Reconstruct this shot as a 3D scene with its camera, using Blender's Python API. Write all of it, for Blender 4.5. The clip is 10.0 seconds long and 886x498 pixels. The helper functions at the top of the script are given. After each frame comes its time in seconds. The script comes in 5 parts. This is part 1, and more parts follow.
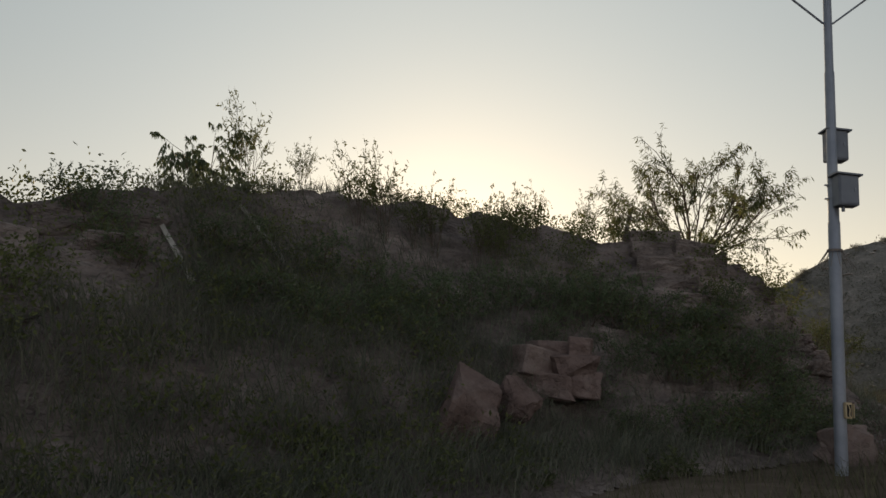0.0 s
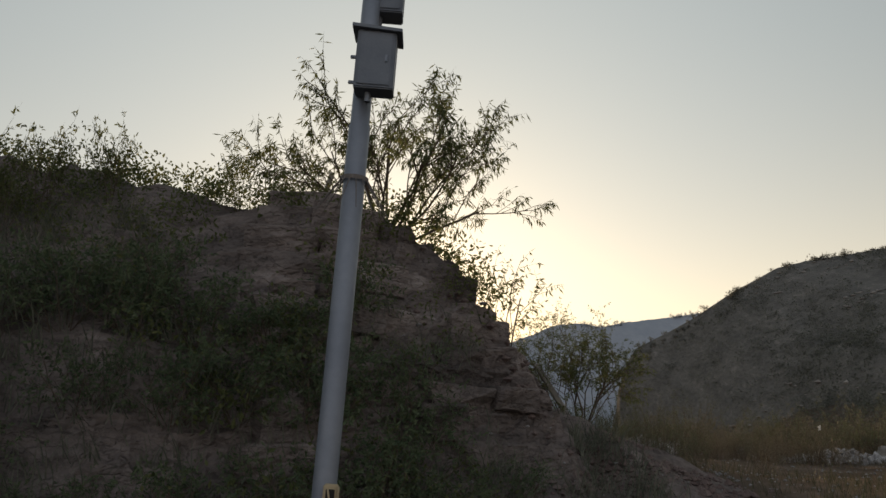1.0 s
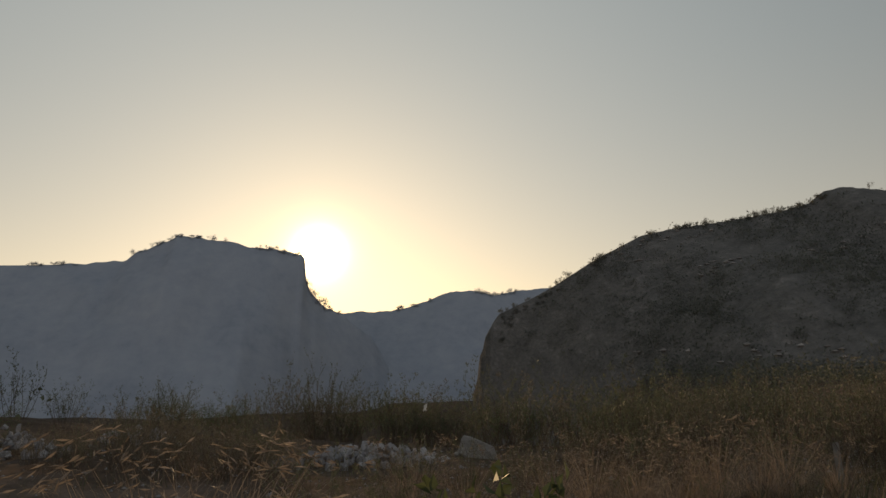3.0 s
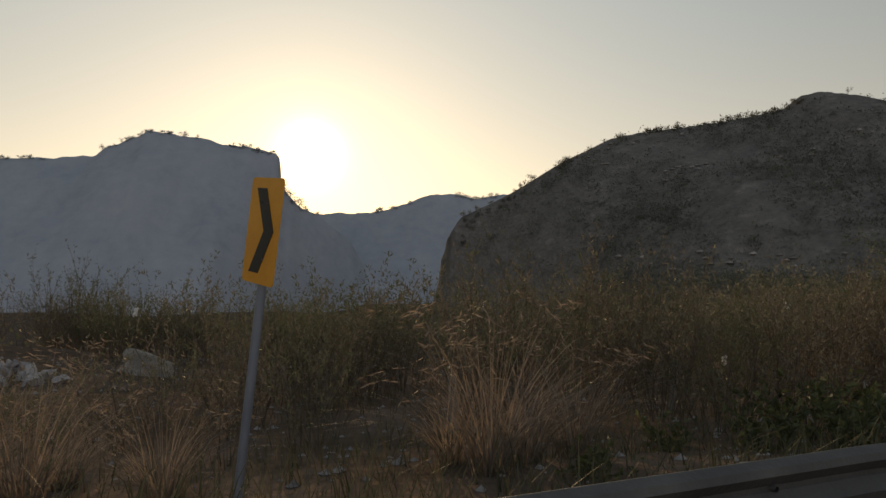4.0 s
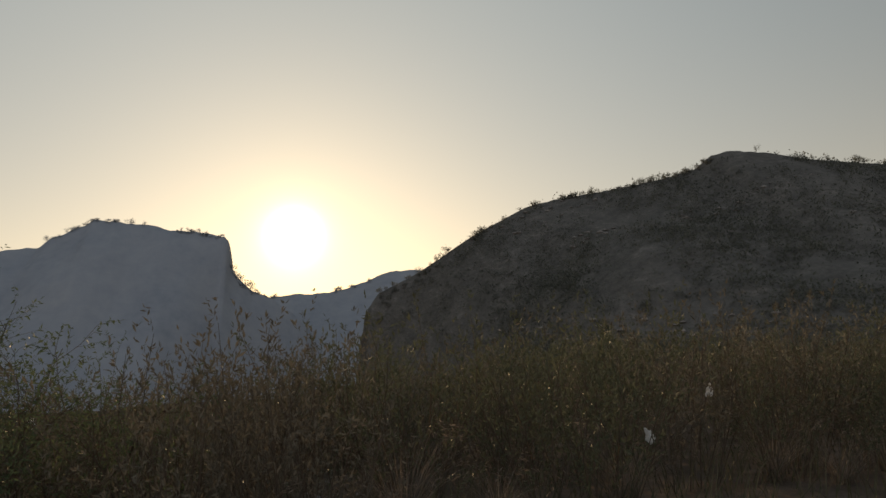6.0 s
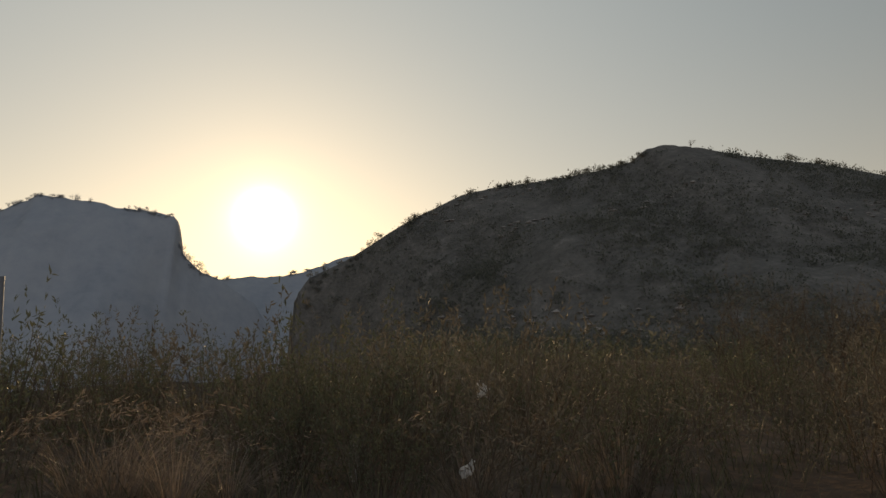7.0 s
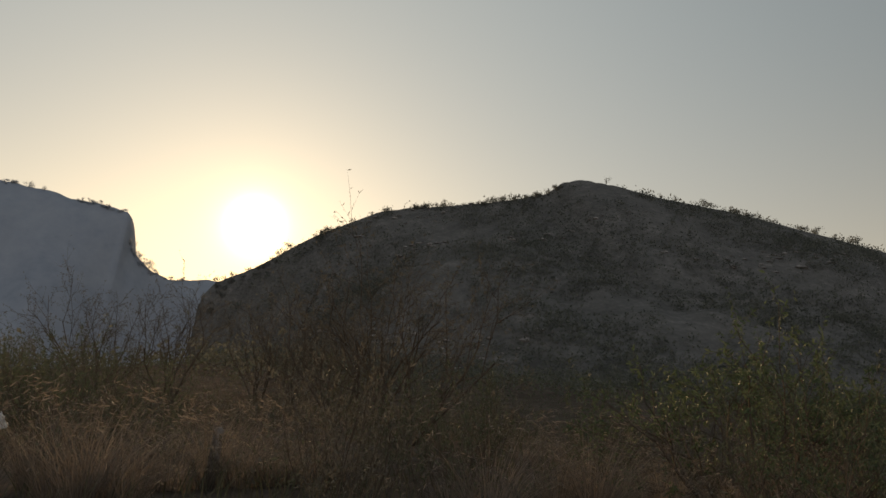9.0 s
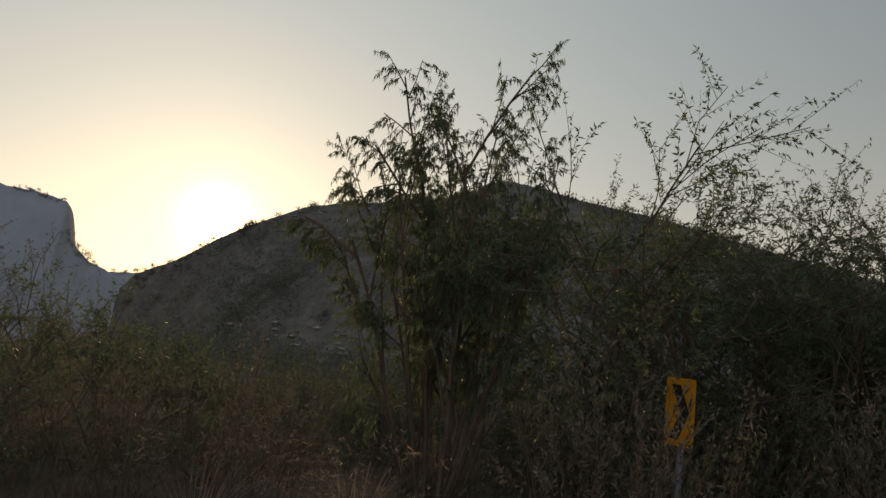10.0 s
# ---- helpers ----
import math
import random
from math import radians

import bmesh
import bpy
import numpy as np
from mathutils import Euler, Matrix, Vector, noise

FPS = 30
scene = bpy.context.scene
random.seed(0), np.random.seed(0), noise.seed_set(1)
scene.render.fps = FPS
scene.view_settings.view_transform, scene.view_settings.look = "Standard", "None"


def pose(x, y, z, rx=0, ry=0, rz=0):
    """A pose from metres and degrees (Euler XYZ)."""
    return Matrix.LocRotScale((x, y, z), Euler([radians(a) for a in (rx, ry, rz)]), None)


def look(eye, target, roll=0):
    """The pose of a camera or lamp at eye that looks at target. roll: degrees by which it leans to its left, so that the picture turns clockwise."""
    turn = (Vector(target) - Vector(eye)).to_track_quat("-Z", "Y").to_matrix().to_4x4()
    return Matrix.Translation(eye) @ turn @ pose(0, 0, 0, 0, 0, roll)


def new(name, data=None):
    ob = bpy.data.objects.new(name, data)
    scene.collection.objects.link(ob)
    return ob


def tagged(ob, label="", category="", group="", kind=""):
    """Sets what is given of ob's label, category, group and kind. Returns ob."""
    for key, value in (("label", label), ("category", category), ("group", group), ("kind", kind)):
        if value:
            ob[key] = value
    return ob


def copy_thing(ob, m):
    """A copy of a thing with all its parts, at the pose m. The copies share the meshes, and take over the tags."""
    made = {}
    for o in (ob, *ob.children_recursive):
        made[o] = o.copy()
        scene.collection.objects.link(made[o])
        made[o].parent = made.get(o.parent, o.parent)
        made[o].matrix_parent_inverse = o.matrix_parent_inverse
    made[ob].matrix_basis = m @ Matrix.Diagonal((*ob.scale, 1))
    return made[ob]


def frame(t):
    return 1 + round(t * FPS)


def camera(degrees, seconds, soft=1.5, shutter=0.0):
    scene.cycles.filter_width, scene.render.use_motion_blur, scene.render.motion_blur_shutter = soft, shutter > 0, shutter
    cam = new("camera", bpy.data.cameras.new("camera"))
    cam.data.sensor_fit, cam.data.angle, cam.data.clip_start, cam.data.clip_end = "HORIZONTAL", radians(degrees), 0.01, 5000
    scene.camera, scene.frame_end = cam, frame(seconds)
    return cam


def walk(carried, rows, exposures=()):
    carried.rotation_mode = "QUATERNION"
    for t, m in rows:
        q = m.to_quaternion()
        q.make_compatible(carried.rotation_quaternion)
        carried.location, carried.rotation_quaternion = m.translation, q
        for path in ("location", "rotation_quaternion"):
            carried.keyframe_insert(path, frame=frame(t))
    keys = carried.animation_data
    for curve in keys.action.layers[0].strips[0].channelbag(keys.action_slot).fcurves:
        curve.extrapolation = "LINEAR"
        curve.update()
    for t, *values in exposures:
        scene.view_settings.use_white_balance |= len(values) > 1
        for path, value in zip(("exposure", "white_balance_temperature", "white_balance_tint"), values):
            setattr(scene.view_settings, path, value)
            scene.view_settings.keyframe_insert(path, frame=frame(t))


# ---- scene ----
cam = camera(64.0, 10.0)
PATH = [
    (0, (1.92, -1.277, 1.602), (1.863, 0.691, 1.953), -0.8),
    (0.5, (5.493, 2.07, 1.668), (5.492, 4.038, 2.028), -0.8),
    (1, (9.236, 5.23, 1.789), (9.299, 7.189, 2.184), -0.6),
    (1.5, (13.14, 8.024, 1.789), (13.294, 9.977, 2.19), -1.3),
    (2, (17.35, 10.622, 1.717), (17.574, 12.57, 2.111), -1.4),
    (2.5, (21.678, 13.079, 1.628), (21.951, 15.028, 1.985), -1.3),
    (3.8, (32.869, 18.723, 1.517), (33.185, 20.695, 1.613), 1.7),
    (4, (34.668, 19.285, 1.481), (34.994, 21.258, 1.515), 1.0),
    (4.5, (39.441, 20.212, 1.461), (39.776, 22.181, 1.552), 0.4),
    (5, (44.239, 21.003, 1.497), (44.594, 22.955, 1.75), -2.3),
    (6.5, (58.692, 22.827, 1.954), (59.084, 24.775, 2.181), -0.7),
    (6.8, (61.746, 23.0, 1.962), (62.173, 24.943, 2.164), -0.2),
    (7, (63.771, 23.006, 1.918), (64.214, 24.945, 2.126), -0.3),
    (7.5, (68.815, 22.793, 1.897), (69.268, 24.73, 2.112), 0.2),
    (8, (73.731, 22.224, 1.916), (74.19, 24.159, 2.127), 1.5),
    (8.5, (78.51, 21.207, 1.913), (78.97, 23.138, 2.164), 2.7),
    (9, (83.183, 19.928, 1.927), (83.652, 21.853, 2.201), 4.6),
    (9.5, (87.706, 18.496, 1.967), (88.205, 20.411, 2.262), 4.8),
    (10, (92.298, 16.915, 2.03), (92.865, 18.812, 2.314), 5.7),
]
EXPOSURE = [(t, e, 7550, 11) for t, e in ((0, 0.5), (1, 0.47), (1.5, 0.28), (2, 0.08), (2.5, -0.1), (4, 0.2), (4.5, 0.15), (5, 0.05), (6.5, 0.05), (9, 0.06), (10, 0.2))]
walk(cam, [(t, look(e, a, r)) for t, e, a, r in PATH], EXPOSURE)

# ---- sky, sun ----
SUN_AZ, SUN_EL = radians(1.4), radians(8.3)          # azimuth to the left of +y
SUN_DIR = Vector((-math.sin(SUN_AZ) * math.cos(SUN_EL), math.cos(SUN_AZ) * math.cos(SUN_EL), math.sin(SUN_EL)))
world = bpy.data.worlds.new("world")
scene.world = world
world.use_nodes = True
wn, wl = world.node_tree.nodes, world.node_tree.links
wn.clear()
w_out = wn.new("ShaderNodeOutputWorld")
w_sky = wn.new("ShaderNodeTexSky")
w_sky.sky_type, w_sky.sun_disc = "NISHITA", False
w_sky.sun_elevation, w_sky.sun_rotation = SUN_EL, -SUN_AZ
w_sky.altitude, w_sky.air_density, w_sky.dust_density, w_sky.ozone_density = 500, 1.0, 1.5, 1.5
w_bg = wn.new("ShaderNodeBackground")
w_bg.inputs[1].default_value = 0.02
wl.new(w_sky.outputs[0], w_bg.inputs[0])
# dusty aureole round the sun
w_co = wn.new("ShaderNodeTexCoord")
w_dot = wn.new("ShaderNodeVectorMath"); w_dot.operation = "DOT_PRODUCT"
w_dot.inputs[1].default_value = SUN_DIR
w_nrm = wn.new("ShaderNodeVectorMath"); w_nrm.operation = "NORMALIZE"
wl.new(w_co.outputs["Generated"], w_nrm.inputs[0])
wl.new(w_nrm.outputs[0], w_dot.inputs[0])


def world_lobe(power, strength, colour):
    cl = wn.new("ShaderNodeMath"); cl.operation = "MAXIMUM"; cl.inputs[1].default_value = 0.0
    pw = wn.new("ShaderNodeMath"); pw.operation = "POWER"; pw.inputs[1].default_value = power
    ml = wn.new("ShaderNodeMath"); ml.operation = "MULTIPLY"; ml.inputs[1].default_value = strength
    bg = wn.new("ShaderNodeBackground"); bg.inputs[0].default_value = (*colour, 1)
    wl.new(w_dot.outputs["Value"], cl.inputs[0]); wl.new(cl.outputs[0], pw.inputs[0])
    wl.new(pw.outputs[0], ml.inputs[0]); wl.new(ml.outputs[0], bg.inputs[1])
    return bg


# warm dust low over the horizon, all round
w_sep = wn.new("ShaderNodeSeparateXYZ"); wl.new(w_nrm.outputs[0], w_sep.inputs[0])
w_abs = wn.new("ShaderNodeMath"); w_abs.operation = "ABSOLUTE"; wl.new(w_sep.outputs[2], w_abs.inputs[0])
w_inv = wn.new("ShaderNodeMath"); w_inv.operation = "SUBTRACT"; w_inv.inputs[0].default_value = 1.0; wl.new(w_abs.outputs[0], w_inv.inputs[1])
w_pw = wn.new("ShaderNodeMath"); w_pw.operation = "POWER"; w_pw.inputs[1].default_value = 5.5; wl.new(w_inv.outputs[0], w_pw.inputs[0])
w_ml = wn.new("ShaderNodeMath"); w_ml.operation = "MULTIPLY"; w_ml.inputs[1].default_value = 0.42; wl.new(w_pw.outputs[0], w_ml.inputs[0])
w_dust = wn.new("ShaderNodeBackground"); w_dust.inputs[0].default_value = (1.0, 0.645, 0.21, 1); wl.new(w_ml.outputs[0], w_dust.inputs[1])

w_last = w_bg
for lobe in [w_dust] + [world_lobe(*v) for v in ((4600, 10.0, (1, 0.84, 0.55)), (1300, 1.5, (1, 0.78, 0.42)), (400, 0.18, (1, 0.66, 0.28)), (16, 0.055, (1, 0.68, 0.30)), (2.8, 0.26, (0.89, 0.97, 0.98)), (0.0, 0.155, (0.745, 0.985, 1.2)))]:
    w_add = wn.new("ShaderNodeAddShader")
    wl.new(w_last.outputs[0], w_add.inputs[0]); wl.new(lobe.outputs[0], w_add.inputs[1])
    w_last = w_add
# pale glow of the sky opposite the sun
w_neg = wn.new("ShaderNodeMath"); w_neg.operation = "MULTIPLY"; w_neg.inputs[1].default_value = -1.0; wl.new(w_dot.outputs["Value"], w_neg.inputs[0])
w_pos = wn.new("ShaderNodeMath"); w_pos.operation = "MAXIMUM"; w_pos.inputs[1].default_value = 0.0; wl.new(w_neg.outputs[0], w_pos.inputs[0])
w_str = wn.new("ShaderNodeMath"); w_str.operation = "MULTIPLY"; w_str.inputs[1].default_value = 0.40; wl.new(w_pos.outputs[0], w_str.inputs[0])
w_anti = wn.new("ShaderNodeBackground"); w_anti.inputs[0].default_value = (0.78, 0.88, 1.14, 1); wl.new(w_str.outputs[0], w_anti.inputs[1])
w_add = wn.new("ShaderNodeAddShader")
wl.new(w_last.outputs[0], w_add.inputs[0]); wl.new(w_anti.outputs[0], w_add.inputs[1])
wl.new(w_add.outputs[0], w_out.inputs[0])

sun = new("sun", bpy.data.lights.new("sun", "SUN"))
sun.data.energy, sun.data.angle, sun.data.color = 3.5, radians(0.6), (1.0, 0.72, 0.42)
sun.matrix_world = look(SUN_DIR * 300, (0, 0, 0))

# ---- materials ----


def ramp_mat(name, colours, scale=2.0, detail=6.0, rough=0.9, bump=0.3, bump_scale=12.0, layers=0.0, random_tint=0.0, metal=0.0, translucent=0.0, cracks=0.0, placed=False):
    """Noise at two scales picks among colours; bump gives the grain. layers: stretched bedding planes. placed: grain fixed in the world."""
    m = bpy.data.materials.new(name)
    m.use_nodes = True
    n, l = m.node_tree.nodes, m.node_tree.links
    b = n["Principled BSDF"]
    co = n.new("ShaderNodeTexCoord")
    mp = n.new("ShaderNodeMapping")
    mp.inputs["Scale"].default_value = (1, 1, 1 + layers)
    if placed:
        l.new(n.new("ShaderNodeNewGeometry").outputs["Position"], mp.inputs[0])
    else:
        l.new(co.outputs["Object"], mp.inputs[0])
    big = n.new("ShaderNodeTexNoise"); big.inputs["Scale"].default_value = scale * 0.23; big.inputs["Detail"].default_value = 4
    fine = n.new("ShaderNodeTexNoise"); fine.inputs["Scale"].default_value = scale; fine.inputs["Detail"].default_value = detail
    fine.inputs["Roughness"].default_value = 0.65
    l.new(mp.outputs[0], big.inputs[0]); l.new(mp.outputs[0], fine.inputs[0])
    mix = n.new("ShaderNodeMath"); mix.operation = "MULTIPLY_ADD"; mix.inputs[1].default_value = 0.55
    half = n.new("ShaderNodeMath"); half.operation = "MULTIPLY"; half.inputs[1].default_value = 0.45
    l.new(big.outputs["Fac"], half.inputs[0]); l.new(fine.outputs["Fac"], mix.inputs[0]); l.new(half.outputs[0], mix.inputs[2])
    last = mix.outputs[0]
    if random_tint:
        info = n.new("ShaderNodeNewGeometry") if random_tint < 0 else n.new("ShaderNodeObjectInfo")
        add = n.new("ShaderNodeMath"); add.operation = "MULTIPLY_ADD"; add.inputs[1].default_value = abs(random_tint)
        l.new(info.outputs["Random Per Island" if random_tint < 0 else "Random"], add.inputs[0])
        l.new(last, add.inputs[2])
        sub = n.new("ShaderNodeMath"); sub.operation = "SUBTRACT"; sub.inputs[1].default_value = abs(random_tint) / 2
        l.new(add.outputs[0], sub.inputs[0])
        last = sub.outputs[0]
    rp = n.new("ShaderNodeValToRGB")
    els = rp.color_ramp.elements
    while len(els) < len(colours):
        els.new(0.5)
    for k, c in enumerate(colours):
        els[k].position = 0.3 + 0.4 * k / max(1, len(colours) - 1)
        els[k].color = (*c, 1)
    l.new(last, rp.inputs[0]); l.new(rp.outputs[0], b.inputs["Base Color"])
    b.inputs["Roughness"].default_value, b.inputs["Metallic"].default_value = rough, metal
    b.inputs["Specular IOR Level"].default_value = 0.2 if rough < 0.9 else 0.0
    if bump:
        tex = n.new("ShaderNodeTexNoise"); tex.inputs["Scale"].default_value = bump_scale; tex.inputs["Detail"].default_value = 8
        l.new(mp.outputs[0], tex.inputs[0])
        bp = n.new("ShaderNodeBump"); bp.inputs["Strength"].default_value = bump; bp.inputs["Distance"].default_value = 1.2 / bump_scale
        l.new(tex.outputs["Fac"], bp.inputs["Height"]); l.new(bp.outputs[0], b.inputs["Normal"])
        if cracks:
            warp = n.new("ShaderNodeVectorMath"); warp.operation = "MULTIPLY_ADD"; warp.inputs[1].default_value = (0.9, 0.9, 0.3)
            l.new(tex.outputs["Color"], warp.inputs[0]); l.new(mp.outputs[0], warp.inputs[2])
            flat = n.new("ShaderNodeMapping"); flat.inputs["Scale"].default_value = (1, 1, 2.6); flat.inputs["Rotation"].default_value = (0.06, -0.1, 0)
            l.new(warp.outputs[0], flat.inputs[0])
            vo = n.new("ShaderNodeTexVoronoi"); vo.feature = "DISTANCE_TO_EDGE"; vo.inputs["Scale"].default_value = cracks
            l.new(flat.outputs[0], vo.inputs["Vector"])
            edge = n.new("ShaderNodeMapRange"); edge.inputs["From Max"].default_value = 0.09
            l.new(vo.outputs["Distance"], edge.inputs["Value"])
            b2 = n.new("ShaderNodeBump"); b2.inputs["Strength"].default_value = 0.5; b2.inputs["Distance"].default_value = 0.07
            l.new(edge.outputs[0], b2.inputs["Height"]); l.new(b2.outputs[0], bp.inputs["Normal"])
    if translucent:
        tr = n.new("ShaderNodeBsdfTranslucent")
        l.new(rp.outputs[0], tr.inputs[0])
        ms = n.new("ShaderNodeMixShader"); ms.inputs[0].default_value = translucent
        l.new(b.outputs[0], ms.inputs[1]); l.new(tr.outputs[0], ms.inputs[2])
        l.new(ms.outputs[0], n["Material Output"].inputs[0])
    return m


M_SOIL = ramp_mat("dry_soil", [(0.058, 0.045, 0.036), (0.10, 0.077, 0.062), (0.165, 0.128, 0.106)], 1.4, bump=0.5, bump_scale=9)
M_BANK = ramp_mat("bank_rock", [(0.07, 0.06, 0.057), (0.127, 0.105, 0.098), (0.19, 0.156, 0.145), (0.31, 0.268, 0.248)], 1.8, bump=0.7, bump_scale=6, layers=0.8, cracks=1.5, random_tint=0.12, placed=True)
M_ROCK = ramp_mat("red_boulder", [(0.075, 0.053, 0.049), (0.135, 0.098, 0.09), (0.21, 0.168, 0.155)], 2.5, bump=0.5, bump_scale=14, random_tint=0.15, cracks=1.2, placed=True)
M_STONE = ramp_mat("pale_rubble", [(0.165, 0.157, 0.157), (0.265, 0.252, 0.248), (0.37, 0.352, 0.342)], 5, bump=0.4, bump_scale=30, random_tint=0.25)
M_ASPHALT = ramp_mat("asphalt", [(0.035, 0.035, 0.037), (0.055, 0.053, 0.052), (0.08, 0.077, 0.072)], 6, bump=0.5, bump_scale=90)
M_HILL = ramp_mat("scrub_hill", [(0.088, 0.084, 0.079), (0.122, 0.115, 0.107), (0.158, 0.147, 0.136), (0.24, 0.216, 0.20)], 0.8, detail=10, bump=0.6, bump_scale=1.2)
# pale blue-grey base colour carries the distance haze on the far hills
M_FAR_HAZE = ramp_mat("haze_tinted_hill", [(0.225, 0.248, 0.285), (0.265, 0.286, 0.322), (0.295, 0.313, 0.345), (0.325, 0.339, 0.365)], 0.16, detail=10, bump=0.12, bump_scale=0.16)
M_LEAF = ramp_mat("leaf", [(0.06, 0.075, 0.03), (0.10, 0.115, 0.045), (0.14, 0.145, 0.06)], 1.2, rough=0.6, bump=0, random_tint=-0.3, translucent=0.45)
M_SHRUB = ramp_mat("shrub_leaf", [(0.068, 0.076, 0.047), (0.098, 0.104, 0.063), (0.138, 0.13, 0.082)], 0.5, rough=0.65, bump=0, random_tint=-0.35, translucent=0.22)
M_RUST = ramp_mat("rust_leaf", [(0.098, 0.086, 0.064), (0.14, 0.12, 0.09), (0.185, 0.158, 0.12)], 0.5, rough=0.7, bump=0, random_tint=-0.35, translucent=0.18)
M_WEED = ramp_mat("weed_leaf", [(0.048, 0.06, 0.028), (0.072, 0.086, 0.04), (0.105, 0.116, 0.054)], 3, rough=0.6, bump=0, random_tint=-0.3, translucent=0.35)
M_BARK = ramp_mat("bark", [(0.06, 0.045, 0.035), (0.11, 0.085, 0.065), (0.17, 0.14, 0.11)], 9, bump=0.6, bump_scale=40, layers=-0.7)
M_STRAW = ramp_mat("dry_grass", [(0.125, 0.098, 0.078), (0.19, 0.152, 0.122), (0.28, 0.226, 0.184)], 0.6, rough=0.7, bump=0, random_tint=-0.35, translucent=0.35)
M_GRASS = ramp_mat("olive_grass", [(0.045, 0.048, 0.027), (0.075, 0.075, 0.042), (0.115, 0.10, 0.06)], 0.6, rough=0.7, bump=0, random_tint=-0.35, translucent=0.15)
M_BGRASS = ramp_mat("bank_grass", [(0.075, 0.084, 0.062), (0.112, 0.12, 0.09), (0.16, 0.158, 0.12)], 0.6, rough=0.7, bump=0, random_tint=-0.35, translucent=0.3)
M_DARKLEAF = ramp_mat("dark_leaf", [(0.055, 0.08, 0.044), (0.088, 0.115, 0.06), (0.12, 0.14, 0.078)], 1.2, rough=0.6, bump=0, random_tint=-0.3, translucent=0.35)
M_HSHRUB = ramp_mat("hill_scrub", [(0.10, 0.104, 0.086), (0.135, 0.137, 0.114), (0.175, 0.168, 0.143)], 0.2, bump=0, random_tint=-0.3, translucent=0.35)
M_HSTONE = ramp_mat("hill_stone", [(0.16, 0.14, 0.125), (0.25, 0.22, 0.20), (0.36, 0.325, 0.295)], 2.0, bump=0.4, bump_scale=8, random_tint=-0.3)
# haze is painted into leaves and trunks of the far trees as well
M_FAR_TREE_HAZE = ramp_mat("haze_tinted_tree", [(0.25, 0.27, 0.30), (0.30, 0.32, 0.345), (0.35, 0.365, 0.39)], 0.2, bump=0, random_tint=-0.3, translucent=0.3)
M_STEEL = ramp_mat("galvanised_steel", [(0.135, 0.152, 0.185), (0.185, 0.203, 0.238), (0.24, 0.257, 0.285)], 3, rough=0.5, bump=0.1, bump_scale=60, metal=0.3)
M_RAIL = ramp_mat("dusty_steel", [(0.045, 0.044, 0.045), (0.075, 0.073, 0.072), (0.125, 0.12, 0.115)], 3, rough=0.55, bump=0.15, bump_scale=40, metal=0.25)
M_BOX = ramp_mat("painted_grey_box", [(0.095, 0.11, 0.13), (0.13, 0.145, 0.17), (0.175, 0.19, 0.215)], 3, rough=0.55, bump=0.1, bump_scale=40)
M_YELLOW = ramp_mat("amber_sheeting", [(0.52, 0.21, 0.015), (0.62, 0.27, 0.02), (0.68, 0.31, 0.03)], 4, rough=0.45, bump=0.05, bump_scale=30)
M_BLACK = ramp_mat("black_sheeting_and_shade", [(0.012, 0.012, 0.012), (0.02, 0.019, 0.018)], 6, rough=0.5, bump=0.05, bump_scale=30)
M_BACK = ramp_mat("sign_back", [(0.2, 0.2, 0.2), (0.3, 0.3, 0.3)], 5, rough=0.5, bump=0.05, metal=0.3)
M_CONC = ramp_mat("weathered_concrete", [(0.17, 0.155, 0.142), (0.25, 0.234, 0.212), (0.335, 0.318, 0.288)], 7, bump=0.5, bump_scale=35)
M_WIRE = ramp_mat("rusty_wire", [(0.10, 0.08, 0.07), (0.18, 0.16, 0.15)], 20, rough=0.6, bump=0, metal=0.4)
M_CREAM = ramp_mat("cream_enamel", [(0.30, 0.23, 0.14), (0.38, 0.30, 0.19), (0.44, 0.36, 0.25)], 8, rough=0.5, bump=0.1, bump_scale=50)
M_BAG = ramp_mat("white_plastic", [(0.6, 0.6, 0.6), (0.75, 0.75, 0.74)], 6, rough=0.4, bump=0.2, bump_scale=20, translucent=0.4)
M_PALE = ramp_mat("pale_block", [(0.35, 0.35, 0.34), (0.47, 0.47, 0.45), (0.56, 0.55, 0.52)], 6, bump=0.5, bump_scale=30)

# ---- mesh helpers ----


def quick(name, verts, faces, smooth=False):
    """A mesh from arrays of vertices and equal-sided faces."""
    verts, faces = np.asarray(verts, np.float32), np.asarray(faces, np.int32)
    me = bpy.data.meshes.new(name)
    me.vertices.add(len(verts)); me.vertices.foreach_set("co", verts.ravel())
    k = faces.shape[1]
    me.loops.add(faces.size); me.loops.foreach_set("vertex_index", faces.ravel())
    me.polygons.add(len(faces)); me.polygons.foreach_set("loop_start", np.arange(0, faces.size, k, dtype=np.int32))
    me.polygons.foreach_set("loop_total", np.full(len(faces), k, np.int32))
    me.polygons.foreach_set("use_smooth", np.full(len(faces), smooth))
    me.update(calc_edges=True)
    return me


def mesh_of(bm, name, smooth=False):
    bmesh.ops.recalc_face_normals(bm, faces=bm.faces)
    me = bpy.data.meshes.new(name)
    bm.to_mesh(me); bm.free()
    if smooth:
        me.polygons.foreach_set("use_smooth", np.full(len(me.polygons), True))
    return me


def part(name, me, material, parent=None, label="", m=None):
    """One mesh object, under a thing or a part; m places it within its parent."""
    if isinstance(me, bmesh.types.BMesh):
        me = mesh_of(me, name)
    if material and not me.materials:
        me.materials.append(material)
    ob = new(name, me)
    if parent is not None:
        ob.parent = parent
    if m is not None:
        ob.matrix_basis = m
    if label:
        ob["label"] = label
    return ob


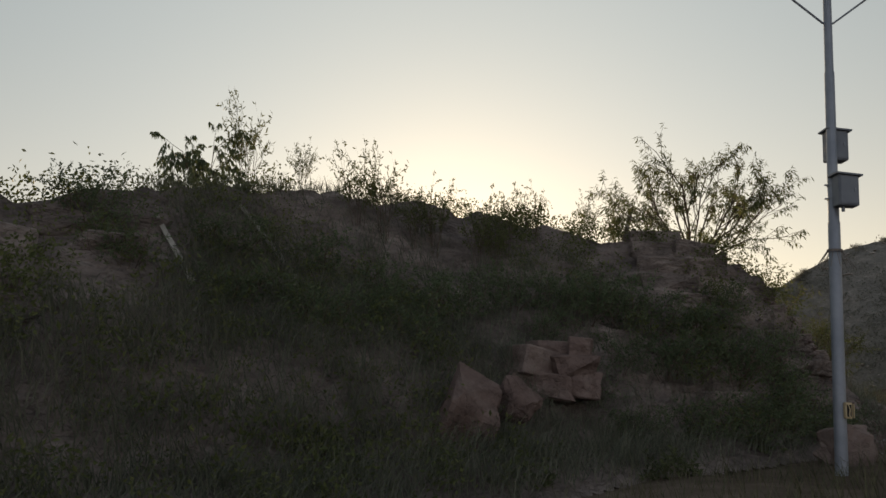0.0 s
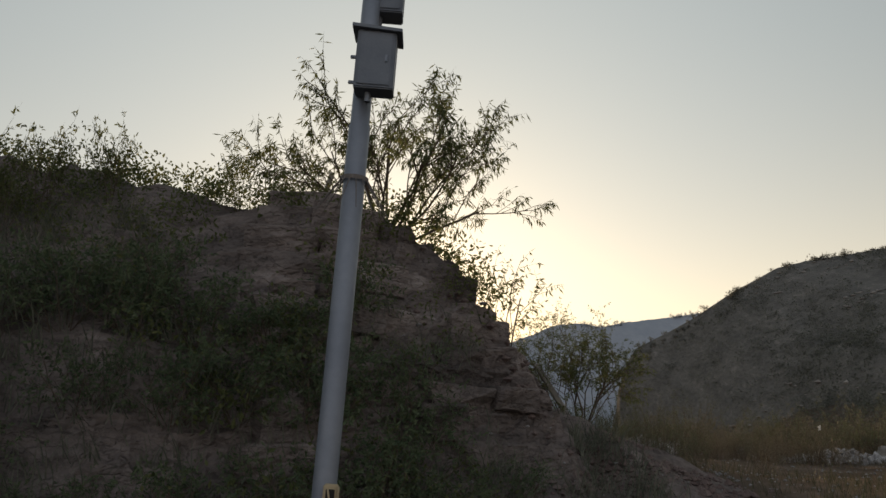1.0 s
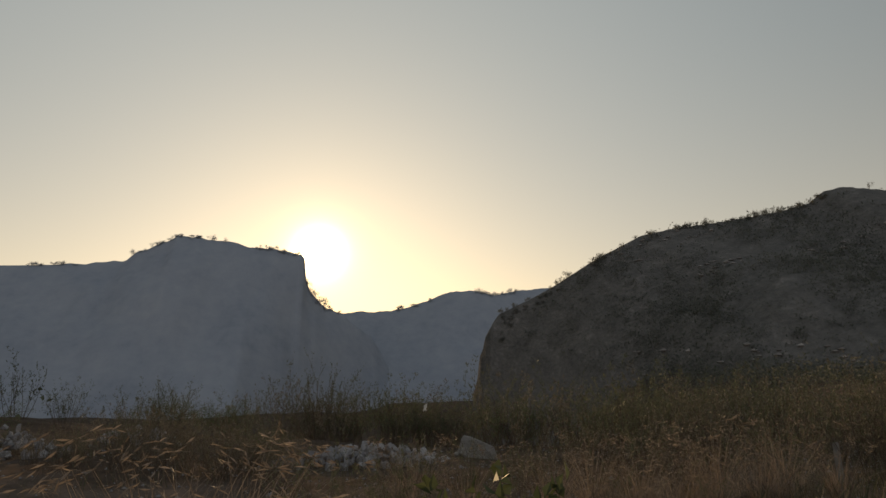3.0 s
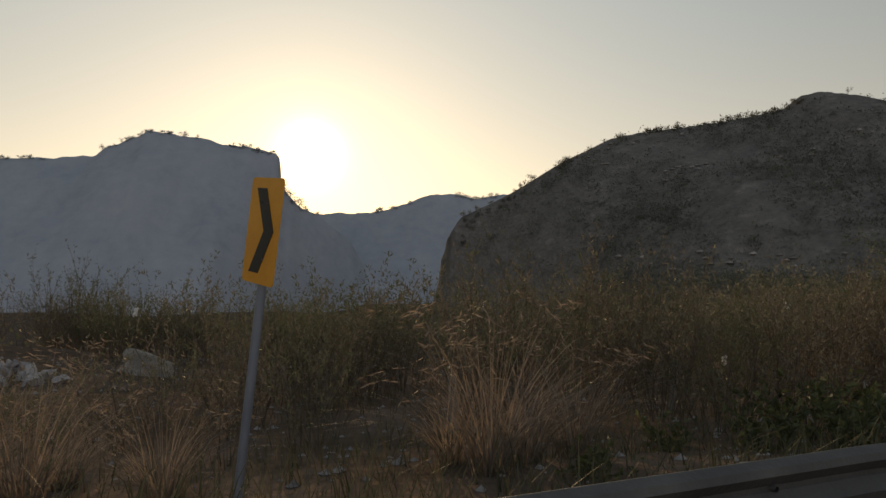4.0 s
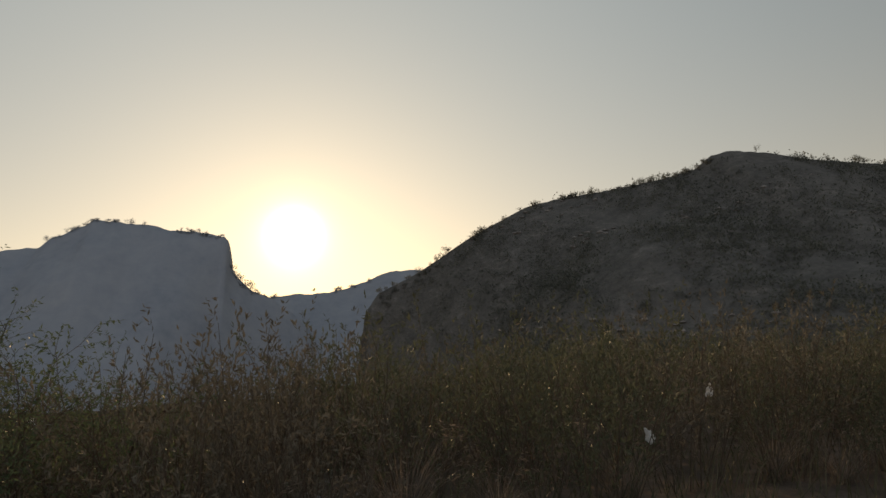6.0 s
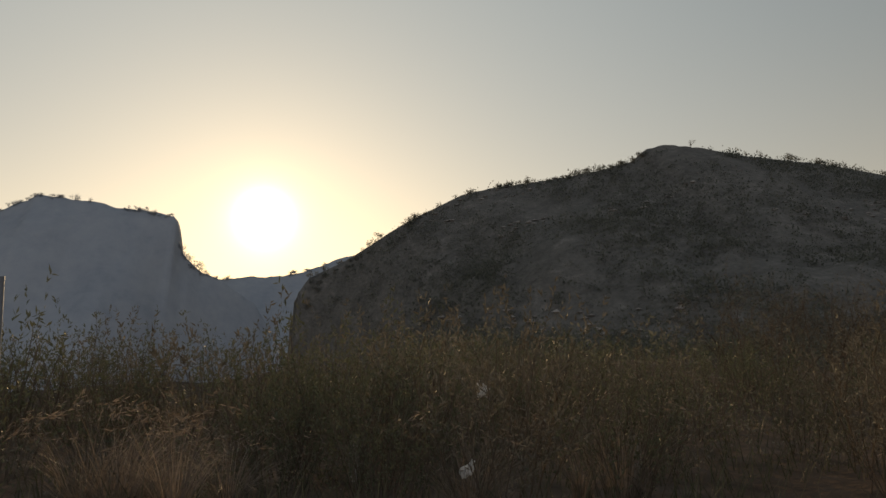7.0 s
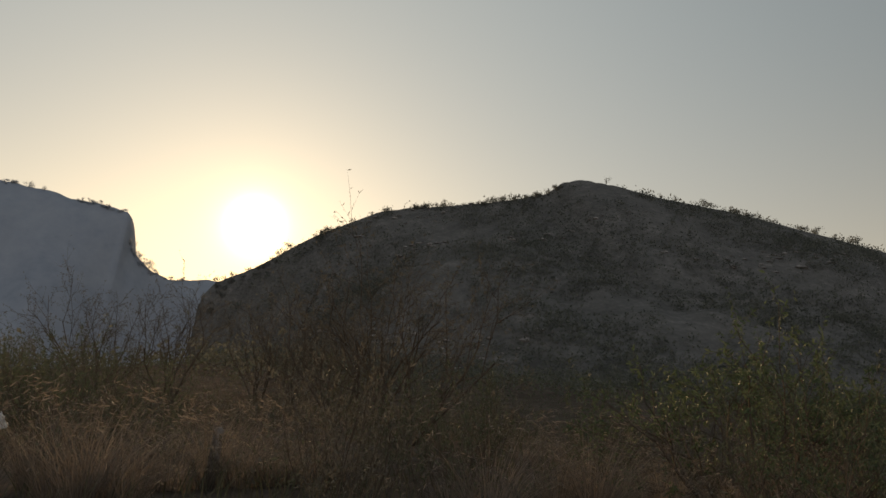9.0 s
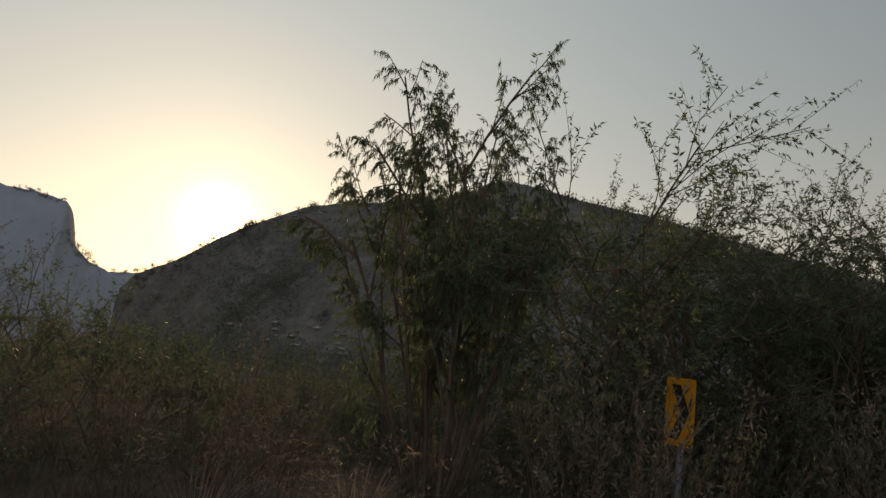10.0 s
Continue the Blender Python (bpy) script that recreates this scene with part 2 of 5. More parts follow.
def box_bm(sx, sy, sz, at=(0, 0, 0), bevel=0.0):
    own = bmesh.new()
    bmesh.ops.create_cube(own, size=1, matrix=Matrix.Translation(at) @ Matrix.Diagonal((sx, sy, sz, 1)))
    if bevel:
        bmesh.ops.bevel(own, geom=own.edges[:], offset=bevel, segments=2, affect="EDGES")
    return own


def tube(points, radii, sides=6):
    """Vertices and quads of a tapered tube along points."""
    P, R = np.asarray(points, float), np.asarray(radii, float)
    T = np.gradient(P, axis=0)
    T /= np.linalg.norm(T, axis=1, keepdims=True) + 1e-9
    ref = np.where(np.abs(T[:, 2:3]) > 0.9, [[1.0, 0, 0]], [[0, 0, 1.0]])
    A = np.cross(T, ref); A /= np.linalg.norm(A, axis=1, keepdims=True) + 1e-9
    B = np.cross(T, A)
    a = np.arange(sides) * 2 * math.pi / sides
    V = P[:, None] + R[:, None, None] * (np.cos(a)[None, :, None] * A[:, None] + np.sin(a)[None, :, None] * B[:, None])
    n = len(P)
    i, j = np.meshgrid(np.arange(n - 1), np.arange(sides), indexing="ij")
    F = np.stack([i * sides + j, i * sides + (j + 1) % sides, (i + 1) * sides + (j + 1) % sides, (i + 1) * sides + j], -1).reshape(-1, 4)
    return V.reshape(-1, 3), F


def joined(pieces):
    V, F, k = [], [], 0
    for v, f in pieces:
        V.append(v); F.append(np.asarray(f) + k); k += len(v)
    return np.concatenate(V), np.concatenate(F)


def unit(v):
    v = np.asarray(v, float)
    return v / (np.linalg.norm(v, axis=-1, keepdims=True) + 1e-9)


def leaf_quads(at, along, length, width, rng, fold=0.25):
    """A pointed leaf (kite of two halves) at each place, along each direction."""
    at, along = np.asarray(at, float), unit(along)
    n = len(at)
    side = unit(np.cross(along, unit(rng.normal(size=(n, 3)))))
    up = np.cross(side, along)
    L, W = np.broadcast_to(length, n)[:, None], np.broadcast_to(width, n)[:, None]
    V = np.stack([at, at + along * L * 0.45 + side * W / 2 + up * W * fold, at + along * L, at + along * L * 0.45 - side * W / 2 + up * W * fold], 1)
    F = np.arange(4 * n).reshape(n, 4)
    return V.reshape(-1, 3), F


def fbm(x, y, z=0.0, octaves=5, seed=0.0):
    """Layered noise on arrays, by summed rotated sines."""
    r = np.random.RandomState(int(seed) + 11)
    out, amp, f = 0 * (x + y), 1.0, 1.0
    for _ in range(octaves):
        for _ in range(3):
            a, p, q = r.uniform(0, 6.28, 3)
            kx, ky, kz = math.cos(a), math.sin(a), r.uniform(-0.7, 0.7)
            out = out + amp / 3 * np.sin(f * (kx * x + ky * y + kz * z) + p + 1.7 * np.sin(f * 0.6 * (ky * x - kx * y) + q))
        amp, f = amp * 0.52, f * 1.93
    return out


def sstep(a, b, v):
    t = np.clip((v - a) / (b - a), 0, 1)
    return t * t * (3 - 2 * t)


# ---- the road's line, from which the plan is laid out ----
ROAD = [(-52, -40), (-22, -21), (1.9, -1.3), (9.3, 5.2), (17.4, 10.6), (25.8, 15.3), (34.7, 19.1), (44.2, 21.3), (54, 22.6), (63.8, 23.0), (73.7, 22.2), (83.2, 19.9), (92.3, 16.9), (112, 8), (150, -14)]


def catmull(points, per=24):
    P = np.array(points, float)
    P = np.vstack([2 * P[0] - P[1], P, 2 * P[-1] - P[-2]])
    t = np.linspace(0, 1, per, endpoint=False)[:, None]
    out = []
    for a, b, c, d in zip(P, P[1:], P[2:], P[3:]):
        out.append(0.5 * (2 * b + (c - a) * t + (2 * a - 5 * b + 4 * c - d) * t**2 + (3 * b - a - 3 * c + d) * t**3))
    return np.concatenate(out + [P[-2][None]])


LINE = catmull(ROAD)
LINE_T = unit(np.gradient(LINE, axis=0))
LINE_S = np.r_[0, np.cumsum(np.linalg.norm(np.diff(LINE, axis=0), axis=1))]
LINE_S -= LINE_S[48]


def road_sd(x, y):
    """Way along the road's line and distance to its left, for arrays."""
    x, y = np.asarray(x, float), np.asarray(y, float)
    p = np.stack([x.ravel(), y.ravel()], 1)
    s, d = np.empty(len(p)), np.empty(len(p))
    for k in range(0, len(p), 20000):
        q = p[k:k + 20000]
        off = q[:, None] - LINE[None]
        i = (off**2).sum(-1).argmin(1)
        o = off[np.arange(len(q)), i]
        T = LINE_T[i]
        s[k:k + 20000] = LINE_S[i] + (o * T).sum(1)
        d[k:k + 20000] = T[:, 0] * o[:, 1] - T[:, 1] * o[:, 0]
    return s.reshape(x.shape), d.reshape(x.shape)


def road_xy(s, d):
    """The place at a way along the road and a distance to its left."""
    x, y = np.interp(s, LINE_S, LINE[:, 0]), np.interp(s, LINE_S, LINE[:, 1])
    tx, ty = np.interp(s, LINE_S, LINE_T[:, 0]), np.interp(s, LINE_S, LINE_T[:, 1])
    return x - ty * d, y + tx * d


def road_z(x):
    return 0.42 * sstep(44, 60, x)


def bank_z(x, y, d):
    """The rocky bank on the left of the road's first stretch, which ends in a steep nose."""
    d = d + np.interp(x, [2, 5, 8], [0, 1.2, 3.3]) * sstep(7.5, 11, d)
    front = np.interp(d, [6.2, 7.6, 8.8, 10.2, 12.8, 14.3, 15.6, 40], [-0.6, 0.0, 0.45, 1.9, 3.8, 5.3, 6.7, 8.0])
    nose = np.minimum(np.minimum(5.2 - 1.22 * (x - 8.6), 2.5 - 1.7 * (x - 11.0) + 0.25 * (y - 19.3)), 6.6 - 1.2 * (y - 22.0) - 0.5 * np.maximum(x - 9, 0))
    top = np.interp(x, [-30, -12, -8, -5.5, -3.4, 0.5, 3, 5, 8.4, 20], [3.0, 3.3, 3.8, 4.8, 5.9, 6.4, 6.05, 5.55, 5.05, 5.0])
    k, nose = 0.13, np.maximum(nose, -6)
    z = -k * np.log(np.exp(-front / k) + np.exp(-nose / k) + np.exp(-top / k))
    rough = 0.24 * fbm(x * 0.9, y * 0.9, octaves=6, seed=3)
    z = z + rough * sstep(-0.3, 0.8, z) * (1 - 0.6 * sstep(13, 15, d))
    rocky = sstep(-2, 7, x) * 0.65 + 0.15
    bed = 0.55
    q = (z + 0.45 * fbm(x * 0.6, y * 0.6, seed=8)) / bed
    step = (np.floor(q) + sstep(0.3, 0.8, q - np.floor(q)) - q) * bed
    z = z + rocky * step * sstep(0.2, 1.0, z)
    talus = 1.5 - 0.42 * np.sqrt((x - 11.8) ** 2 + 0.6 * (y - 21.3) ** 2)
    return np.maximum(z, talus + 0.08 * fbm(x * 1.5, y * 1.5, octaves=3, seed=6))


def ground_z(x, y):
    s, d = road_sd(x, y)
    z = road_z(x) + 0 * x
    verge = sstep(2.2, 5.0, d)
    z = z + verge * (0.10 * fbm(x * 0.7, y * 0.7, octaves=4, seed=1) - 0.06)
    drop = np.interp(d, [3.6, 5.5, 10, 22, 60], [0, -0.3, -1.0, -1.8, -3.0])
    z = z + drop * np.interp(x, [-40, 14, 24, 34, 50, 58, 75, 100], [0.2, 0.15, 0.7, 1, 1, 0.45, 0.45, 0.3])
    valley = sstep(24, 95, y - 14 + 8 * fbm(x * 0.04, y * 0.04, octaves=2, seed=2)) * (1 - sstep(40, 75, x - 0.22 * (y - 60)))
    z = z - 24 * valley * sstep(10, 30, d)
    far = sstep(20, 120, np.abs(d))
    z = z + far * 1.2 * fbm(x * 0.03, y * 0.03, octaves=3, seed=5)
    return z - 0.02


def graded(spans):
    out = []
    for a, b, st in spans:
        out.append(np.arange(a, b, st))
    return np.concatenate(out + [[spans[-1][1]]])


def sheet(xs, ys, zf):
    X, Y = np.meshgrid(xs, ys, indexing="ij")
    Z = zf(X, Y)
    n, m = X.shape
    i, j = np.meshgrid(np.arange(n - 1), np.arange(m - 1), indexing="ij")
    F = np.stack([i * m + j, (i + 1) * m + j, (i + 1) * m + j + 1, i * m + j + 1], -1).reshape(-1, 4)
    return np.stack([X, Y, Z], -1).reshape(-1, 3), F


# ---- ground, road ----
gx = graded([(-3000, -400, 200), (-400, -60, 20), (-60, -20, 2), (-20, 105, 0.7), (105, 160, 2), (160, 400, 15), (400, 3000, 200)])
gy = graded([(-3000, -300, 200), (-300, -40, 20), (-40, 0, 2), (0, 55, 0.7), (55, 110, 2), (110, 500, 10), (500, 3000, 200)])
gv, gf = sheet(gx, gy, ground_z)
ground = part("ground", quick("ground", gv, gf, True), M_SOIL)
tagged(ground, "dry dusty brown soil of verge and valley floor", "ground", kind="structure")

rs, rd = np.arange(-60, 155, 1.0), np.array([-7.2, -6.9, -3, 0, 1.3, 1.7])
RS, RD = np.meshgrid(rs, rd, indexing="ij")
RX, RY = road_xy(RS, RD)
RZ = road_z(RX) + np.where((RD < -7) | (RD > 1.5), -0.08, 0.03)
n_, m_ = RX.shape
i_, j_ = np.meshgrid(np.arange(n_ - 1), np.arange(m_ - 1), indexing="ij")
rf = np.stack([i_ * m_ + j_, (i_ + 1) * m_ + j_, (i_ + 1) * m_ + j_ + 1, i_ * m_ + j_ + 1], -1).reshape(-1, 4)
road = part("road", quick("road", np.stack([RX, RY, RZ], -1).reshape(-1, 3), rf), M_ASPHALT)
tagged(road, "worn grey asphalt road curving along the hillside", "road", kind="structure")

bx, by = graded([(-26, 4, 0.2), (4, 14.6, 0.1), (14.6, 17, 0.2)]), graded([(3, 12, 0.2), (12, 24, 0.1), (24, 34, 0.2)])
bv, bf = sheet(bx, by, lambda x, y: bank_z(x, y, road_sd(x, y)[1]))
# beds jut out unevenly, so that the face breaks into ledges
lx, ly, lz = bv[:, 0].copy(), bv[:, 1].copy(), bv[:, 2].copy()
jut = np.sin(lz * 9.0 + 2.5 * fbm(lx * 0.8, ly * 0.8, octaves=3, seed=51)) * 0.3 + fbm(lx * 2.2, ly * 2.2, lz * 4.0, octaves=4, seed=52) * 0.5
jut = (jut - 0.3) * 0.17 * sstep(0.1, 0.8, lz) * (0.6 + 0.75 * sstep(0, 7, lx))
bv[:, 0] += 0.68 * jut
bv[:, 1] -= 0.73 * jut
bv[:, 2] += (0.14 * fbm(lx * 3.1, ly * 3.1, octaves=4, seed=53) + 0.05 * np.sign(fbm(lx * 2.3, ly * 2.3, octaves=2, seed=54))) * sstep(-0.1, 0.5, lz)
keep = (bv[bf][:, :, 2].max(1) > -0.15)
bank = part("bank", quick("bank", bv, bf[keep], False), M_BANK)
tagged(bank, "steep rocky roadside bank with layered reddish rock", "rocky bank", kind="structure")

# ---- hills ----


def ridge_hill(ridge, foot, rough, seed, steep=1.25, back=70.0, skew=0.0, gully=0.0, rock=0.22, talus=()):
    """A hill from its crest line (x, y, z), falling to the front to y = foot(x) and to the back."""
    R = np.array(ridge, float)

    def zf(x, y):
        xs_ = x + skew * (y - 205) * (1 - sstep(75, 95, x))
        yr, zr = np.interp(x, R[:, 0], R[:, 1]), np.interp(xs_, R[:, 0], R[:, 2])
        yf, zb = foot(x)
        q = np.clip((yr - y) / np.maximum(yr - yf, 1), 0, 1.2)
        if talus:
            f = sstep(0.06, 0.5, q)
            zr = zr + f * (np.interp(x, [v[0] for v in talus], [v[1] for v in talus], 0, 0) * np.ones_like(x))
        front = zb + (zr - zb) * np.sign(1 - q) * np.abs(1 - q) ** steep
        rear = zr - (y - yr) ** 2 / back
        z = np.where(y < yr, front, rear)
        mid = np.clip(4 * q * (1 - q), 0, 1)
        z = z + rough * fbm(x * 0.06, y * 0.06, octaves=6, seed=seed) * (0.12 + mid) * sstep(0, 12, zr - zb)
        if rock == 0.0:
            z = z + 0.7 * fbm(x * 0.33, y * 0.05, octaves=3, seed=seed + 7) * sstep(0, 12, zr - zb)
        if gully:
            rib = np.abs(fbm(x * 0.10, y * 0.022, octaves=3, seed=seed + 3))
            ledge = np.abs(fbm(x * 0.35, y * 0.35, octaves=4, seed=seed + 5))
            z = z - (gully * (0.6 - rib) + rock * gully * ledge) * mid
        return np.maximum(z, zb - 6)
    return zf


def right_foot(x):
    return np.interp(x, [60, 68, 75, 100, 160, 350], [203, 200, 175, 95, 80, 60]), np.interp(x, [60, 80, 100, 122, 350], [-30, -25, -12, -1.5, -1.0])


RIGHT = [(58, 200, -30), (66.5, 203, -10), (67.5, 204, 9), (71, 206, 13.5), (79, 204, 17.5), (87, 198, 23), (96, 197, 28.5), (109, 197, 35), (116, 195, 36.5), (124, 192, 37.4), (132, 187, 38),
         (140, 182, 39.3), (147, 179, 41), (150.5, 178, 44), (155, 176.5, 45), (162, 173, 43.6), (175, 172, 42), (190, 171, 41), (217, 171, 38.5), (260, 168, 33), (340, 160, 22)]
right_z = ridge_hill(RIGHT, right_foot, 2.8, 21, 1.2, 12, 0.2, 1.8)
hv, hf = sheet(graded([(58, 170, 0.9), (170, 340, 2.5)]), graded([(60, 230, 1.3), (230, 290, 5)]), right_z)
hill_right = part("hill_right", quick("hill_right", hv, hf, True), M_HILL)
tagged(hill_right, "dark scrub-covered stony hill with a pointed summit", "hill", kind="structure")

LEFT = [(-700, 470, 30), (-400, 455, 46), (-250, 450, 50), (-150, 448, 54), (-97, 448, 58), (-90, 446, 62), (-66, 440, 72.5), (-45, 438, 70), (-20, 434, 65), (0, 432, 62.5), (5.6, 431, 61), (7.4, 431, 59), (8.1, 432, 50), (9.4, 433, 43), (13, 436, 37.5), (20, 440, 31),
        (32, 446, 26), (48, 455, 15), (70, 465, -24)]


def left_foot(x):
    return np.interp(x, [-700, -20, 5, 40, 80], [330, 350, 385, 420, 450]), np.interp(x, [-700, 80], [-26, -26])


left_z = ridge_hill(LEFT, left_foot, 4.0, 31, 0.9, 60, talus=((-45, 0), (-10, -4), (4, -7), (7.4, -6), (8.2, 3), (9.5, 8), (16, 8), (32, 3), (48, 0)), gully=2.0, rock=0.0)
hv, hf = sheet(graded([(-700, -140, 14), (-140, -4, 1.7), (-4, 24, 0.6), (24, 75, 2.2)]), graded([(320, 470, 3), (470, 560, 12)]), left_z)
hill_left = part("hill_left", quick("hill_left", hv, hf, True), M_FAR_HAZE)
tagged(hill_left, "hill with a sheer cliff edge, haze painted in as blue-grey", "hill", kind="structure")

MID = [(-60, 540, 20), (0, 530, 31), (28, 525, 33), (66, 522, 35), (85, 521, 40), (101, 520, 46.5), (112, 520, 49), (122, 520, 50), (139, 520, 47), (160, 520, 50), (240, 530, 60), (420, 560, 50), (700, 600, 30)]


def mid_foot(x):
    return 430 + 0 * x, -26 + 0 * x


mid_z = ridge_hill(MID, mid_foot, 3.0, 41, 1.0, 80, rock=0.0)
hv, hf = sheet(graded([(-60, 200, 1.5), (200, 700, 16)]), graded([(420, 530, 4), (530, 640, 12)]), mid_z)
hill_middle = part("hill_middle", quick("hill_middle", hv, hf, True), M_FAR_HAZE)
tagged(hill_middle, "distant wooded ridge closing the valley, haze painted into its colour", "hill", kind="structure")

# ---- plants ----
ARRAYS = {}


def grow(rng, at, way, length, radius, level, spec, wood, tips):
    """A curving limb with its side limbs; tips gathers the thin twigs that bear leaves."""
    n = (3, 3, 4, 5)[level]
    P, w = [np.array(at, float)], unit(way)
    for _ in range(n - 1):
        w = unit(w + rng.normal(size=3) * spec["crook"] + np.array([0, 0, spec["lift"] if level else -spec["droop"]]))
        P.append(P[-1] + w * length / (n - 1))
    P = np.array(P)
    if level > spec["lite"] - 1:
        wood.append(tube(P if level else P[::2], np.linspace(radius, radius * (0.55 if level else 0.3), n if level else 2), 5 if radius > 0.02 else 3))
    if level == 0:
        tips.append(P)
        return
    kids = spec["kids"][level - 1]
    for k in range(kids):
        f = spec["bare"] + (1 - spec["bare"]) * (k + rng.uniform(0.2, 1.0)) / kids
        i = min(int(f * (n - 1)), n - 2)
        p = P[i] + (P[i + 1] - P[i]) * min(1, f * (n - 1) - i)
        ax = unit(np.cross(P[i + 1] - P[i], rng.normal(size=3)))
        a = rng.uniform(*spec["angle"])
        t = unit(P[i + 1] - P[i])
        grow(rng, p, t * math.cos(a) + ax * math.sin(a), length * rng.uniform(*spec["shrink"]) * (spec["twig"] if level == 1 else 1), radius * 0.5, level - 1, spec, wood, tips)


def plant_meshes(seed, stems, height, radius, levels, kids, lean=0.6, per_twig=9, leaf=(0.12, 0.03), hang=0.8, crook=0.16, lift=0.06, droop=0.1, bare=0.35,
                 angle=(0.35, 0.9), shrink=(0.45, 0.7), base=0.05, name="shrub", lite=0, twig=1.0, even=False):
    """Wood and leaves of a many-stemmed plant, as two meshes."""
    rng = np.random.RandomState(seed)
    spec = dict(kids=kids, crook=crook, lift=lift, droop=droop, bare=bare, angle=angle, shrink=shrink, lite=lite, twig=twig)
    wood, tips = [], []
    for k in range(stems):
        a = 6.283 * (k + rng.uniform(0, 0.8)) / stems
        tilt = lean * math.sqrt(rng.uniform(0.02, 1))
        if even:
            a, tilt = 2.4 * k + rng.uniform(-0.3, 0.3), lean * math.sqrt((k + 0.5) / stems)
        way = (math.cos(a) * math.sin(tilt), math.sin(a) * math.sin(tilt), math.cos(tilt))
        at = (math.cos(a) * base * rng.uniform(0.2, 1), math.sin(a) * base * rng.uniform(0.2, 1), -0.06)
        grow(rng, at, way, height * rng.uniform(0.55, 0.8), radius * rng.uniform(0.6, 1), levels, spec, wood, tips)
    wv, wf = joined(wood)
    T = np.array(tips)
    n = len(T)
    f = rng.uniform(0.05, 1.0, (n, per_twig)) * (T.shape[1] - 1)
    i = np.minimum(f.astype(int), T.shape[1] - 2)
    r = np.arange(n)[:, None]
    at = (T[r, i] + (T[r, i + 1] - T[r, i]) * (f - i)[..., None]).reshape(-1, 3)
    along = unit(T[r, i + 1] - T[r, i]).reshape(-1, 3) * 0.5 + rng.normal(size=(n * per_twig, 3)) * 0.55 + np.array([0, 0, -hang])
    lv, lf = leaf_quads(at, along, leaf[0] * rng.uniform(0.6, 1.25, len(at)), leaf[1] * rng.uniform(0.7, 1.2, len(at)), rng)
    ARRAYS[name, seed] = (wv, wf, lv, lf)
    return quick(name + "_branches", wv, wf, True), quick(name + "_leaves", lv, lf)


def plant(name, meshes, leaf_mat, m, label, category, group="", wood_mat=None):
    """A tree or shrub: an empty at its base with branches and foliage."""
    ob = new(name)
    ob.matrix_basis = m
    part("trunk" if category == "tree" else "stem", meshes[0], wood_mat or M_BARK, ob)
    part("crown" if category == "tree" else "foliage", meshes[1], leaf_mat, ob)
    return tagged(ob, label, category, group)


def at_ground(x, y, sink=0.03):
    x, y = np.atleast_1d(np.asarray(x, float)), np.atleast_1d(np.asarray(y, float))
    d = road_sd(x, y)[1]
    g = ground_z(x, y)
    near = (x < 18) & (x > -30) & (y > 2) & (y < 40)
    g = np.where(near, np.maximum(g, bank_z(x, y, d)), g)
    return g - sink


# the feathery tree on the bank's end, and the thin sapling below it
t_main = plant_meshes(8, 17, 2.6, 0.036, 3, (4, 5, 4), lean=1.25, per_twig=7, leaf=(0.14, 0.024), hang=1.0, crook=0.13, lift=0.06, droop=0.06, base=0.22, bare=0.3, shrink=(0.42, 0.6), angle=(0.25, 0.65), name="bank_tree", even=True)
plant("bank_tree", t_main, M_LEAF, pose(8.5, 19.1, float(at_ground(8.5, 19.1, 0.1)[0]), 0, -10, 120) @ Matrix.Diagonal((1.15, 1.15, 1.2, 1)), "many-stemmed feathery tree with drooping narrow leaves on the bank", "tree")
t_sap = plant_meshes(9, 4, 2.4, 0.022, 2, (5, 4), lean=0.35, per_twig=8, leaf=(0.13, 0.03), hang=0.6, crook=0.2, base=0.08, name="sapling")
plant("sapling", t_sap, M_LEAF, pose(10.95, 20.5, float(at_ground(10.95, 20.5, 0.1)[0]), 0, -4, 0) @ Matrix.Scale(1.12, 4), "thin sapling with sparse small leaves on the rock edge", "tree")
t_bush = plant_meshes(12, 13, 3.1, 0.032, 3, (5, 5, 4), lean=1.1, per_twig=10, leaf=(0.11, 0.028), hang=0.5, crook=0.18, base=0.2, name="thorn_bush", even=True)
plant("thorn_bush", t_bush, M_LEAF, pose(12.95, 22.4, float(at_ground(12.95, 22.4)[0]), 0, 0, 60) @ Matrix.Diagonal((0.84, 0.84, 0.76, 1)), "rounded thorny bush with small leaves at the foot of the bank", "bush")

# trees at the far end of the walk
t_dense = plant_meshes(24, 15, 4.9, 0.05, 3, (5, 5, 5), lean=0.55, per_twig=24, leaf=(0.10, 0.02), hang=1.0, crook=0.08, lift=0.05, droop=0.5, base=0.5, bare=0.2, shrink=(0.3, 0.42), twig=1.9, angle=(0.35, 0.8), name="drooping_tree", even=True)
plant("drooping_tree", t_dense, M_DARKLEAF, pose(95.1, 25.75, float(at_ground(95.1, 25.75)[0]), 0, 0, 320) @ Matrix.Diagonal((0.74, 0.74, 1.17, 1)), "dense drooping roadside tree with hanging green foliage", "tree")
t_thorn = plant_meshes(23, 6, 5.4, 0.06, 3, (5, 5, 5), lean=0.65, per_twig=24, leaf=(0.11, 0.031), hang=0.35, crook=0.15, lift=0.0, droop=0.15, base=0.15, name="thorn_tree")
thorn = plant("thorn_tree", t_thorn, M_DARKLEAF, pose(98.5, 26.3, float(at_ground(98.5, 26.3)[0]), 0, 0, 0) @ Matrix.Scale(0.88, 4), "open thorn tree with fine feathery leaves on arching limbs", "tree", "thorn trees at the roadside")
